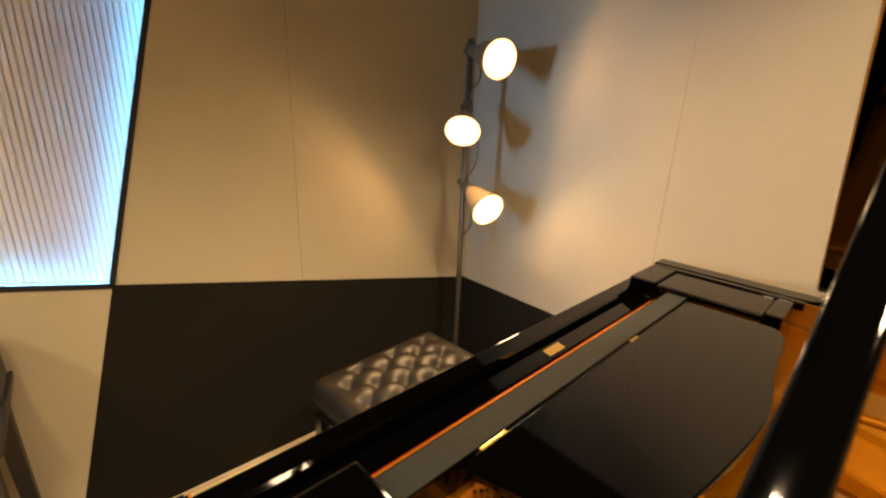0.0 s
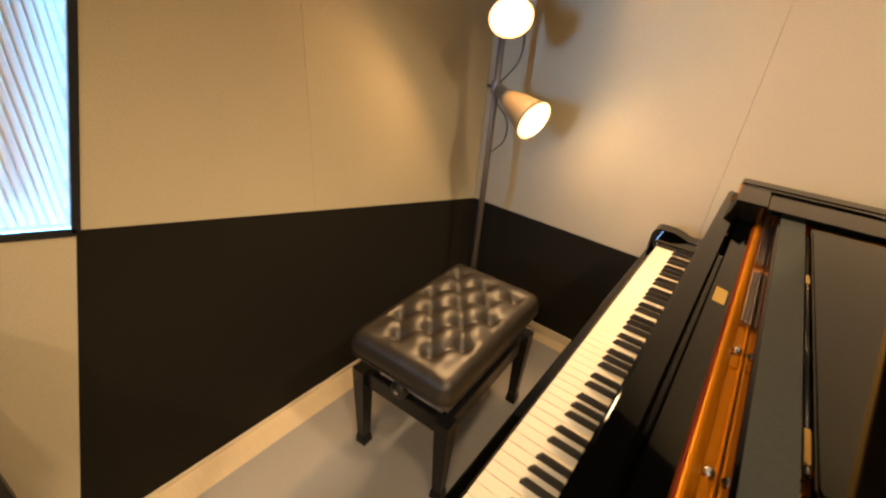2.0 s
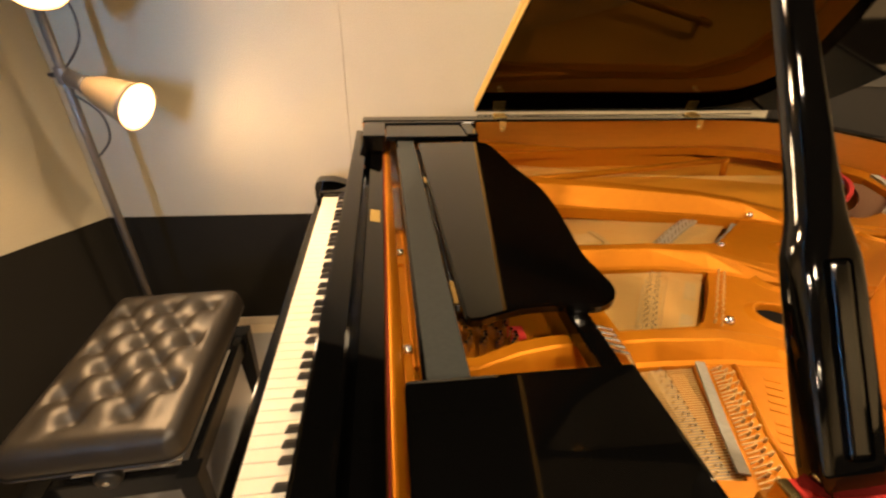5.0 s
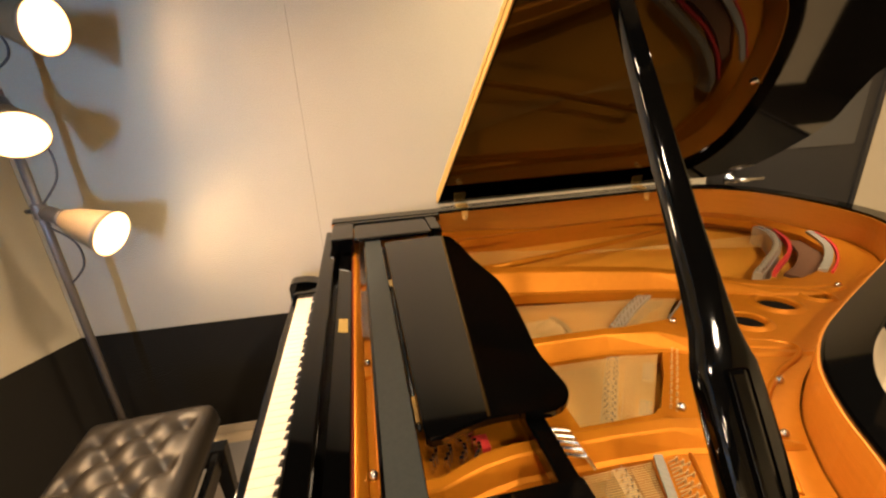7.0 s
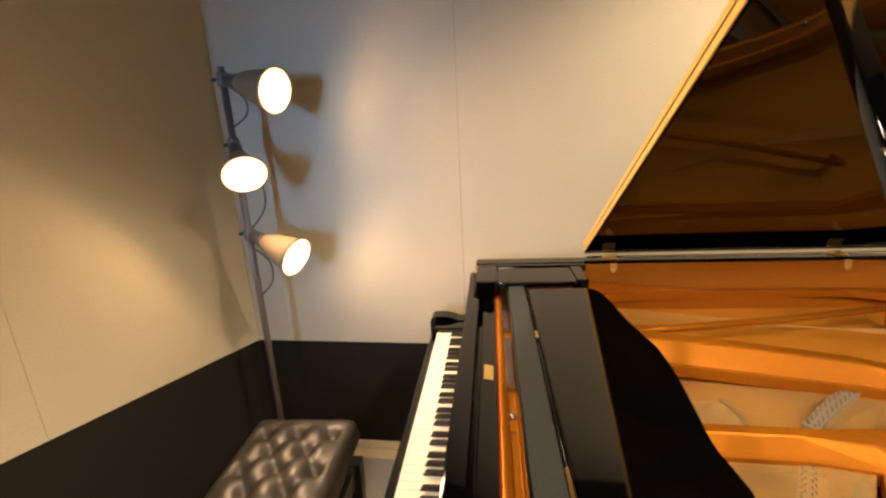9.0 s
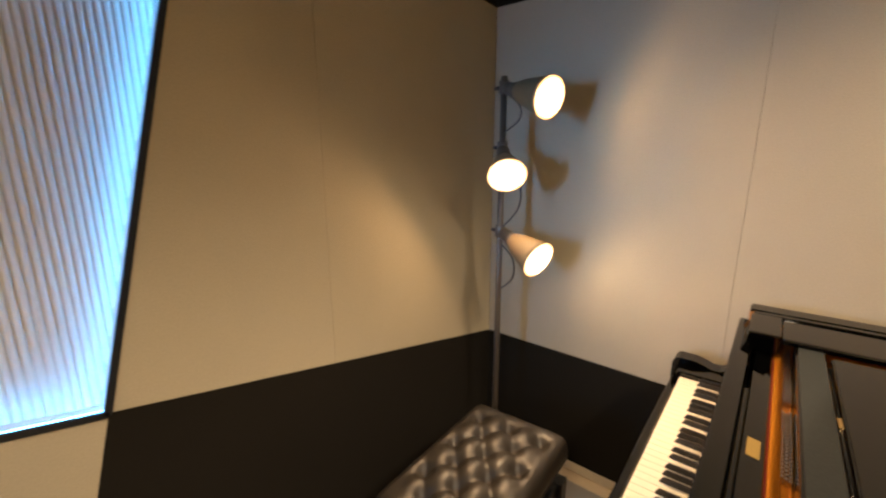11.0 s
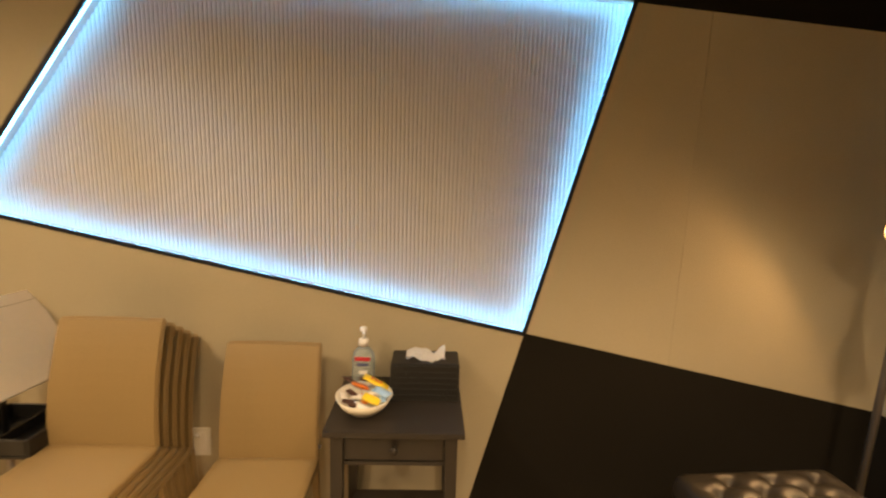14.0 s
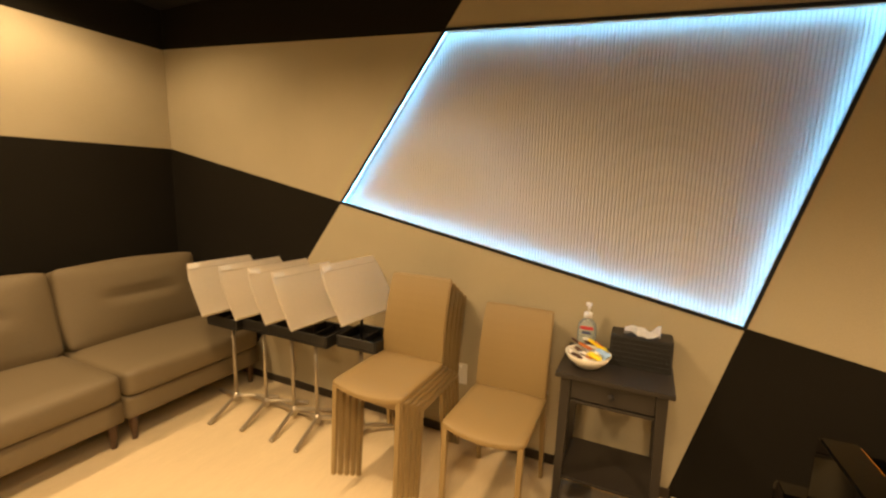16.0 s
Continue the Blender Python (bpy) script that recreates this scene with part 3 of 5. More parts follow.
plate_line = [(0.276, 0.0)] + [(max(a, 0.276), b) for a, b in web_out if a > 0.30] + [(0.276, 1.28)]
part("plate", slab(ab(plate_line), PZ0, PZ1, holes=[ab(h) for h in windows + holes], bevel=0.0), GOLD_PLATE, piano, "gold painted cast iron plate with round holes")


# added black sheet: puts the shade on the soundboard below into the holes
part("hole_shade", slab(ab([(1.0, 0.715), (1.16, 0.615), (1.40, 0.635), (1.40, 0.735), (1.14, 0.80), (1.0, 0.93), (0.87, 1.02), (0.79, 1.00), (0.775, 0.96), (0.885, 0.825)]), 0.836, 0.8595), HOLE_SHADE, piano, "black sheet standing in for the shade inside the plate holes")


def rounded_ring(a, b, r, z, rise):
    """A softly raised collar round a hole in the plate."""
    bm = bmesh.new()
    rows = []
    for k, (f, h) in enumerate(((0.985, -0.010), (0.985, -0.002), (1.01, 0.6 * rise), (1.06, rise), (1.16, 0.75 * rise), (1.34, 0.22 * rise), (1.50, -0.001))):
        rows.append([bm.verts.new((x, -y, z + h)) for x, y in ellipse(a, b, r * f, r * f * 0.82, 0.5, 28)])
    for p, q in zip(rows, rows[1:]):
        for k in range(28):
            bm.faces.new((p[k - 1], p[k], q[k], q[k - 1]))
    return bm


for a, b, r in HOLES:
    part("hole_rim", rounded_ring(a, b, r, PZ1, 0.006), GOLD_PLATE, piano, smooth=True)


def casting(rows, name="strut"):
    """A cast rib: each row gives a, b of its bass side, crest and treble side, and its crest height."""
    bm = bmesh.new()
    rings = []
    for a, b0, b1, z in rows:
        w = b1 - b0
        sec = [(b0 - 0.002, PZ0 - 0.02), (b0, z - 0.004), (b0 + 0.0015, z - 0.001), (b0 + 0.004, z), (b0 + 0.50 * w, z - 0.001), (b0 + 0.58 * w, z - 0.004), (b1 - 0.004, PZ1 + 0.0045), (b1 + 0.003, PZ1 + 0.001), (b1 + 0.003, PZ0)]
        rings.append([bm.verts.new((a, -b, h)) for b, h in sec])
    for p, q in zip(rings, rings[1:]):
        for k in range(len(p)):
            bm.faces.new((p[k - 1], p[k], q[k], q[k - 1]))
    bm.faces.new(rings[0]), bm.faces.new(rings[-1])
    return part(name, bm, GOLD_PLATE, piano)


casting([(0.28, 0.285, 0.36, 0.900), (0.58, 0.378, 0.452, 0.922), (0.80, 0.442, 0.506, 0.922), (1.00, 0.498, 0.556, 0.916), (1.10, 0.528, 0.588, 0.905), (1.17, 0.552, 0.622, 0.892), (1.26, 0.590, 0.660, 0.882), (1.36, 0.622, 0.690, 0.876), (1.46, 0.622, 0.680, 0.8695)])
casting([(0.28, 0.726, 0.772, 0.898), (0.57, 0.727, 0.772, 0.902), (0.74, 0.733, 0.778, 0.902), (0.845, 0.740, 0.800, 0.899), (0.90, 0.762, 0.826, 0.888), (0.96, 0.790, 0.850, 0.878), (1.08, 0.828, 0.880, 0.872), (1.14, 0.850, 0.890, 0.8685)])
casting([(0.28, 1.010, 1.050, 0.897), (0.338, 1.012, 1.050, 0.898), (0.40, 0.990, 1.034, 0.900), (0.45, 0.984, 1.026, 0.901), (0.60, 0.986, 1.028, 0.901), (0.70, 0.990, 1.034, 0.898), (0.78, 1.000, 1.050, 0.886), (0.85, 1.010, 1.065, 0.872), (0.88, 1.015, 1.07, 0.8685)])
bm = bmesh.new()
sec = []
for a, z, b in ((0.24, 0.905, -0.040), (0.51, 0.905, -0.038), (1.25, 0.842, -0.042), (1.55, 0.818, -0.046)):
    sec.append([bm.verts.new((a, -bb, zz)) for bb, zz in ((-0.0575, 0.80), (-0.0575, z), (b, z), (b + 0.006, z - 0.006), (b + 0.010, 0.80))])
for p, q in zip(sec, sec[1:]):
    for k in range(5):
        bm.faces.new((p[k - 1], p[k], q[k], q[k - 1]))
bm.faces.new(sec[0]), bm.faces.new(sec[-1])
part("plate_flange", bm, GOLD_PLATE, piano)
part("strut", tube([(0.60, -0.315, 0.884), (0.70, -0.298, 0.884), (1.022, -0.235, 0.882), (1.375, -0.150, 0.880)], 0.010, 10), GOLD_PLATE, piano, smooth=True)
part("strut_post", tube([(1.375, -0.150, 0.884), (1.390, -0.142, 0.81)], 0.011, 10), GOLD_PLATE, piano, smooth=True)
ridge = smooth_line([(0.955, -0.779, PZ1), (1.054, -0.818, PZ1), (1.105, -0.850, PZ1), (1.085, -0.880, PZ1), (0.995, -0.918, PZ1), (0.915, -0.972, PZ1), (0.862, -1.035, PZ1), (0.80, -1.13, PZ1)], 6)
part("plate_ridge", tube(ridge, 0.006, 8), GOLD_PLATE, piano, smooth=True)
part("plate_ridge", tube([(0.712, -1.035, PZ1 - 0.002), (0.668, -1.149, PZ1 - 0.002), (0.640, -1.26, PZ1 - 0.002)], 0.0045, 8), GOLD_PLATE, piano, smooth=True)
for a0, b0, n in ((0.742, 1.072, 5), (0.700, 1.140, 4)):
    for k in range(n):
        part("cast_mark", box(-0.0025, 0.0025, -0.010, 0.010, 0.0, 0.0012), GOLD_PLATE, piano, place=pose(a0 - 0.008 * k, -b0 - 0.012 * k, PZ1, 0, 0, 62))


def bolt(a, b, z=PZ1, r=0.0075):
    part("plate_bolt", turned([(0.0005, 0), (r, 0), (r * 1.05, 0.003), (r * 0.7, 0.009), (0.0005, 0.010)], 14), STEEL, piano, place=pose(a, -b, z), smooth=True)


for a, b, z in ((0.2455, 0.712, 0.889), (0.2455, 0.985, 0.889), (0.742, 0.975, 0.892), (0.940, 0.705, PZ1), (1.101, 0.588, 0.880), (0.978, 0.936, PZ1), (0.872, 1.042, PZ1), (0.80, 1.19, PZ1), (0.63, 1.25, PZ1), (1.45, 0.665, PZ1)):
    bolt(a, b, z)
def pin_mesh(r, high):
    ob = part("tuning_pin", tube([(0, 0, 0), (-0.0015, 0, high)], r, 6), STEEL, piano)
    return ob


def pins(first, places):
    """One pin at each place, all on the first one's mesh."""
    for k, (a, b, z) in enumerate(places):
        ob = first if k == 0 else new("tuning_pin", first.data)
        ob.parent = piano
        ob.matrix_basis = pose(a, -b, z)


front, deep = [], []
for row in range(3):
    for i in range(58):
        b = -0.05 + i * 0.0118 + row * 0.0039
        if abs(b - 0.371) < 0.022:
            continue
        front.append((0.2412 + row * 0.0060, b, 0.885))
for row in range(4):
    for i in range(24):
        b = 0.80 + i * 0.0078 + row * 0.003
        deep.append((0.335 + row * 0.022 + 0.006 * math.sin(i), b, 0.866))
for row in range(4):
    for i in range(20):
        b = 1.06 + i * 0.010 + row * 0.003
        deep.append((0.372 + row * 0.03 + 0.01 * math.sin(i), b, 0.866))
pins(pin_mesh(0.0026, 0.0195), front)
pins(pin_mesh(0.0033, 0.028), deep)
part("string_felt", box(0.400, 0.425, -0.965, -0.935, 0.8685, 0.880, 0.003), FELT_RED, piano, "red felt patch")

# strings, bridges and felts

def run(p0, p1, q0, q1, n, z0, z1, r=0.0007):
    for i in range(n):
        t = i / (n - 1)
        part("string", tube([(p0[0] + (p1[0] - p0[0]) * t, -(p0[1] + (p1[1] - p0[1]) * t), z0), (q0[0] + (q1[0] - q0[0]) * t, -(q0[1] + (q1[1] - q0[1]) * t), z1)], r, 4), STRING, piano)


run((0.42, 0.47), (0.42, 0.688), (1.06, 0.57), (0.93, 0.688), 38, 0.850, 0.848, 0.0007)
run((0.42, 0.778), (0.42, 0.95), (0.84, 0.790), (0.715, 0.948), 46, 0.864, 0.8625, 0.00085)
run((0.42, 1.035), (0.42, 1.19), (0.675, 1.035), (0.605, 1.195), 44, 0.864, 0.8625, 0.00085)
run((0.42, 0.02), (0.42, 0.18), (1.56, 0.34), (1.66, 0.25), 8, 0.850, 0.850, 0.0010)


def ribbon(line, wide, z0, z1, mat, name, label="", parent=None):
    left, right = offset(line, wide / 2), offset(line, -wide / 2)
    return part(name, slab(ab(left + right[::-1]), z0, z1), mat, parent or piano, label)


def soft(points, n=5):
    return [(p.x, p.y) for p in smooth_line([(a, b, 0) for a, b in points], n)]


BRIDGES = [  # line, width, top
    (soft([(1.050, 0.515), (0.985, 0.545), (0.90, 0.605), (0.815, 0.675)]), 0.028, 0.858),
    ([(0.752, 0.768), (0.690, 0.860), (0.632, 0.950)], 0.026, 0.8615),
    ([(0.600, 1.021), (0.590, 1.10), (0.580, 1.196)], 0.022, 0.8615),
    (soft([(1.345, 0.535), (1.46, 0.462), (1.58, 0.375), (1.665, 0.265), (1.675, 0.20)]), 0.024, 0.866),
]
bridge_pins = bmesh.new()
for line, wide, top_z in BRIDGES:
    br = ribbon(line, wide, 0.802, top_z, MAPLE, "bridge", "pale maple bridge with rows of pins")
    total = sum(math.dist(p, q) for p, q in zip(line, line[1:]))
    for p, q in zip(line, line[1:]):
        n = max(2, int(math.dist(p, q) / 0.0085))
        d = ((q[0] - p[0]) / math.dist(p, q), (q[1] - p[1]) / math.dist(p, q))
        for i in range(n):
            t = i / n
            for s in (-1, 1):
                o = s * wide * (0.22 if i % 2 else 0.38)
                a, b = p[0] + (q[0] - p[0]) * t - d[1] * o, p[1] + (q[1] - p[1]) * t + d[0] * o
                tube([(a, -b, top_z - 0.001), (a + 0.002 * s, -b, top_z + 0.006)], 0.0013, 5, bm=bridge_pins)
tagged(part("bridge_pin", bridge_pins, STEEL, piano, "small steel bridge pins"), kind="stuff")
# under-plate felts and wooden strips beyond the bridges
ribbon([(0.790, 0.780), (0.728, 0.865), (0.668, 0.950)], 0.020, 0.8025, 0.852, RIM_WOOD, "bridge_apron", "amber wood strip behind the bridge")
ribbon([(0.632, 1.023), (0.618, 1.10), (0.600, 1.196)], 0.020, 0.8025, 0.853, RIM_WOOD, "bridge_apron", "amber wood strip behind the bridge")
for p, q, w in (((0.826, 0.785), (0.780, 0.845), 0.020), ((0.742, 0.895), (0.704, 0.945), 0.020)):
    ribbon([p, q], w, 0.838, 0.844, FELT_SAGE, "string_felt", "worn blue-grey felt under the string ends")
ribbon([(0.662, 1.030), (0.622, 1.131), (0.600, 1.194)], 0.013, 0.8685, 0.8715, FELT_SAGE, "string_felt", "worn blue-grey felt under the string ends")
ribbon([(1.085, 0.575), (1.03, 0.625), (0.962, 0.676)], 0.016, 0.845, 0.858, FELT_SAGE, "string_felt", "worn blue-grey felt under the string ends")
ribbon([(1.02, 0.535), (1.06, 0.545), (1.115, 0.560)], 0.014, 0.856, 0.866, FELT_RED, "string_felt", "red felt strip")
bm = slab(ab([(0.610, 0.600), (0.675, 0.570), (0.712, 0.575), (0.722, 0.600), (0.712, 0.655), (0.690, 0.690), (0.610, 0.690)]), 0.8025, 0.838)
part("agraffe_bar", bm, SPRUCE, piano)
for i in range(13):
    t = i / 12
    a1, b1 = 0.700 + 0.012 * math.sin(t * 3.1), 0.580 + 0.105 * t
    bm = tube([(0.60, -b1 - 0.004, 0.846), (a1, -b1, 0.843)], 0.0022, 6)
    box(a1 - 0.004, a1 + 0.008, -b1 - 0.003, -b1 + 0.003, 0.836, 0.852, bm=bm)
    part("string_end", bm, OLD_BRASS, piano)
ribbon(soft([(1.385, 0.548), (1.44, 0.510), (1.56, 0.435), (1.650, 0.345), (1.700, 0.25)]), 0.010, 0.852, 0.868, FELT_RED, "string_felt", "red felt strip")
# separate brown strip for the soundboard between the red felt and the string ends
ribbon(soft([(1.45, 0.560), (1.54, 0.515), (1.64, 0.435), (1.715, 0.335)]), 0.060, 0.840, 0.850, BROWN_TAIL, "tail_strip", "brown soundboard strip beside the bass bridge")
ribbon(soft([(1.50, 0.585), (1.60, 0.520), (1.70, 0.430), (1.765, 0.32)]), 0.020, 0.8685, 0.876, FELT_SAGE, "string_felt", "worn blue-grey felt under the string ends")
ribbon(soft([(1.515, 0.600), (1.615, 0.535), (1.715, 0.440), (1.780, 0.33)]), 0.006, 0.8685, 0.876, FELT_RED, "string_felt", "red felt strip")
hitch = bmesh.new()
for k in range(30):
    t = k / 29
    a, b = 0.682 - 0.062 * t, 1.045 + 0.165 * t
    tube([(a + 0.016 * (k % 3) / 2, -b, PZ1), (a + 0.016 * (k % 3) / 2, -b, PZ1 + 0.008)], 0.0017, 6, bm=hitch)
    tube([(a - 0.015, -b - 0.002, PZ1 + 0.003), (a + 0.016 * (k % 3) / 2, -b, PZ1 + 0.006)], 0.0010, 4, bm=hitch)
for k in range(22):
    t = k / 21
    tube([(0.872 - 0.13 * t + 0.012 * (k % 2), -(0.790 + 0.165 * t), PZ1), (0.872 - 0.13 * t + 0.012 * (k % 2), -(0.790 + 0.165 * t), PZ1 + 0.009)], 0.0022, 6, bm=hitch)
tagged(part("hitch_pin", hitch, OLD_BRASS, piano, "zigzag rows of steel hitch pins"), kind="stuff")

# caps beside the desk, desk rails, folded music desk
part("side_cap", box(0.236, 0.492, -1.289, -1.112, 0.948, 0.9675, 0.006), PIANO_BLACK, piano)
part("side_cap", box(0.228, 0.481, -0.120, 0.040, 0.945, 0.9620, 0.005), PIANO_BLACK, piano)
part("cap_rail", box(0.160, 0.540, 0.041, 0.0605, 0.945, 0.9675, 0.003), PIANO_BLACK, piano)
part("cap_block", box(0.155, 0.226, -0.124, 0.0400, 0.915, 0.9675, 0.004), PIANO_BLACK, piano)
part("cap_block", box(0.4825, 0.520, -0.104, 0.0400, 0.925, 0.9640, 0.004), PIANO_BLACK, piano)
rail = part("front_rail", box(0.2560, 0.3128, -1.15, -0.06, 0.895, 0.9450, 0.004), PIANO_BLACK, piano)
part("felt", box(0.2620, 0.3108, -1.15, -0.06, 0.9452, 0.9475), FELT_GREY, rail, "grey green felt facing")
part("rear_rail", box(0.474, 0.504, -1.15, -0.06, 0.905, 0.933, 0.004), PIANO_BLACK, piano)
slots = bmesh.new()
for k in range(5):
    tube([(0.506, -0.985 - 0.012 * k, 0.915), (0.54, -0.988 - 0.012 * k, 0.905), (0.555, -0.99 - 0.012 * k, 0.880)], 0.0030, 6, bm=slots)
tagged(part("rail_pin", slots, STEEL, piano, "short steel pins along the rail"), kind="stuff")
desk_front = [(0.326, 1.001), (0.322, 0.992), (0.322, 0.60), (0.322, 0.155)]
desk_back = soft([(0.480, 0.150), (0.528, 0.165), (0.546, 0.24), (0.556, 0.38), (0.577, 0.52), (0.577, 0.62), (0.563, 0.75), (0.551, 0.84), (0.555, 0.905), (0.556, 0.945), (0.540, 0.975), (0.508, 0.989), (0.465, 0.981), (0.41, 0.982), (0.365, 0.994), (0.345, 1.001)], 4)
desk = part("music_desk", slab(ab(desk_front + desk_back), 0.936, 0.952, bevel=0.003), PIANO_BLACK, piano, "black glossy music desk folded flat")
part("desk_hinge", tube([(0.3172, -0.20, 0.942), (0.3172, -0.97, 0.942)], 0.0035, 8), SATIN_BLACK, piano, smooth=True)
for b, l in ((0.46, 0.02), (0.93, 0.03)):
    part("desk_slide", box(0.3132, 0.3212, -b - l, -b + l, 0.932, 0.947, 0.002), BRASS, piano)

# lid on its hinges, front flap folded back over it
FOLD, LID, SKEW = 0.551, 35.3, 0.0236


def fold_at(b, more=0.0):
    return (FOLD + SKEW * (b - BASS) + more, b)


lid_line = [p for p in offset(inner, 0.073) if p[0] > FOLD + 0.05]
tail = [(p.x, p.y) for p in smooth_line([(1.70, BASS - 0.004, 0), (1.84, -0.105, 0), (1.895, -0.02, 0), (1.905, 0.15, 0), (1.875, 0.30, 0), (1.80, 0.42, 0), (1.72, 0.55, 0)], 5)]
lid_poly = [fold_at(BASS - 0.004)] + tail + [p for p in lid_line if p[1] > 0.62 and p[0] < 1.72] + [fold_at(TREBLE + 0.006)]
HINGE = Matrix.Translation((0, -BASS, 0.985)) @ Matrix.Rotation(radians(LID), 4, "X").inverted() @ Matrix.Translation((0, BASS, 0))
lid = part("lid", slab(ab(lid_poly), 0.0, 0.022, bevel=0.003), PIANO_BLACK, piano, "raised black lid, glossy below", place=HINGE)
part("lid_edge", slab(ab([fold_at(BASS, -0.0030), fold_at(TREBLE, -0.0030), fold_at(TREBLE, 0.0003), fold_at(BASS, 0.0003)]), 0.003, 0.019), EDGE_GOLD, lid, "gold edge strip")
flap = [fold_at(BASS, 0.004), (FOLD + 0.40, BASS), (FOLD + 0.44, TREBLE - 0.02), (FOLD + 0.39, TREBLE), fold_at(TREBLE, 0.004)]
part("lid_flap", slab(ab(flap), 0.026, 0.046, bevel=0.003), PIANO_BLACK, lid)
part("flap_edge", slab(ab([fold_at(BASS, 0.0), fold_at(TREBLE, 0.0), fold_at(TREBLE, 0.0045), fold_at(BASS, 0.0045)]), 0.029, 0.043), EDGE_GOLD, lid, "gold edge strip")
for a in (0.64, 1.40):
    h = part("lid_hinge", box(a - 0.022, a + 0.022, 0.092, 0.118, RIMZ + 0.0005, RIMZ + 0.004, 0.001), EDGE_GOLD, piano)
    part("knuckle", tube([(a - 0.022, 0.124, RIMZ + 0.005), (a + 0.022, 0.124, RIMZ + 0.005)], 0.005, 8), EDGE_GOLD, h, smooth=True)
    part("catch", box(a - 0.012, a + 0.012, 0.0575, 0.0605, RIMZ - 0.030, RIMZ - 0.005, 0.001), EDGE_GOLD, h)
    part("screw", turned([(0.0005, 0), (0.009, 0), (0.007, 0.006), (0.0005, 0.007)], 12), EDGE_GOLD, h, place=pose(a, 0.0575, RIMZ - 0.032, 90), smooth=True)
part("hinge_strip", box(0.56, 1.66, 0.1235, 0.1275, RIMZ + 0.0005, RIMZ + 0.0045), STEEL, piano)
for a, b in ((1.32, 0.55), (0.87, 1.0)):
    part("lid_button", turned([(0.0005, 0), (0.010, 0), (0.010, -0.006), (0.0005, -0.008)], 12), STEEL, lid, place=pose(a, -b, 0.0), smooth=True)

# prop stick: broad below, slim above, with the short prop let into its face
inv = piano.matrix_basis.inverted()
foot, head = inv @ Vector((1.5397, -1.453, 0.940)), inv @ Vector((1.5482, -0.966, 1.643))
length = (head - foot).length
zax = (head - foot).normalized()
xax = (Vector((1, 0, 0)) - zax * zax.x).normalized()
yax = zax.cross(xax)
PROP = Matrix.Translation(foot) @ Matrix((xax, yax, zax)).transposed().to_4x4()
bm = bmesh.new()
rings = []
for s, wx, wy in ((0.0, 0.034, 0.015), (0.02, 0.035, 0.016), (0.10, 0.034, 0.016), (0.185, 0.0330, 0.016), (0.208, 0.0320, 0.0155), (0.225, 0.0270, 0.0150), (0.245, 0.0225, 0.0145), (0.29, 0.0195, 0.0135), (0.38, 0.0165, 0.0120), (0.54, 0.0135, 0.0105), (length, 0.011, 0.009)):
    rings.append([bm.verts.new((wx * math.copysign(abs(math.cos(t)) ** 0.32, math.cos(t)), wy * math.copysign(abs(math.sin(t)) ** 0.32, math.sin(t)), s)) for t in (2 * math.pi * k / 24 for k in range(24))])
for a, b in zip(rings, rings[1:]):
    for k in range(24):
        bm.faces.new((a[k - 1], a[k], b[k], b[k - 1]))
bm.faces.new(rings[0]), bm.faces.new(rings[-1])
prop = part("prop_stick", bm, PIANO_BLACK, piano, place=PROP, smooth=True)
part("short_prop", box(-0.012, 0.012, -0.019, -0.0135, 0.03, 0.205, 0.006, 3), PIANO_BLACK, prop)
part("short_prop", box(-0.012, 0.012, 0.0135, 0.019, 0.03, 0.205, 0.006, 3), PIANO_BLACK, prop)
foot_a, foot_b = foot.x, -foot.y
block = part("prop_block", box(foot_a - 0.060, foot_a + 0.085, -1.284, -foot_b + 0.020, 0.860, 0.918, 0.004), RIM_WOOD, piano, "amber wood block that carries the prop")
part("prop_felt", box(foot_a - 0.044, foot_a + 0.080, -1.280, -foot_b + 0.018, 0.9185, 0.934, 0.003), FELT_RED, block, "red felt pad")
part("prop_socket", box(foot_a - 0.058, foot_a - 0.046, -1.278, -foot_b + 0.014, 0.9185, 0.944, 0.003), BRASS, block, "brass prop socket")
part("lid_cup", turned([(0.0005, 0), (0.022, 0), (0.022, -0.006), (0.014, -0.008), (0.0005, -0.006)], 18), BRASS, lid, place=pose(0.690, -0.985, 0.0), smooth=True)
part("lid_stop", turned([(0.0005, 0), (0.016, 0), (0.014, 0.008), (0.0005, 0.009)], 14), BRASS, piano, "brass lid stop on the rim wall", place=pose(0.905, -1.085, 0.925, 0, -50, 0), smooth=True)

# legs under the case
for a, b in ((0.09, -0.04), (0.09, 1.27), (1.55, 0.33)):
    leg = part("leg", turned([(0.03, 0.075), (0.036, 0.09), (0.05, 0.35), (0.062, 0.56), (0.066, 0.60)], 20), PIANO_BLACK, piano, place=pose(a, -b, 0), smooth=True)
    part("caster", turned([(0.0005, 0.0), (0.022, 0.0), (0.034, 0.03), (0.034, 0.045), (0.018, 0.075), (0.0005, 0.076)], 18), BRASS, leg, smooth=True)

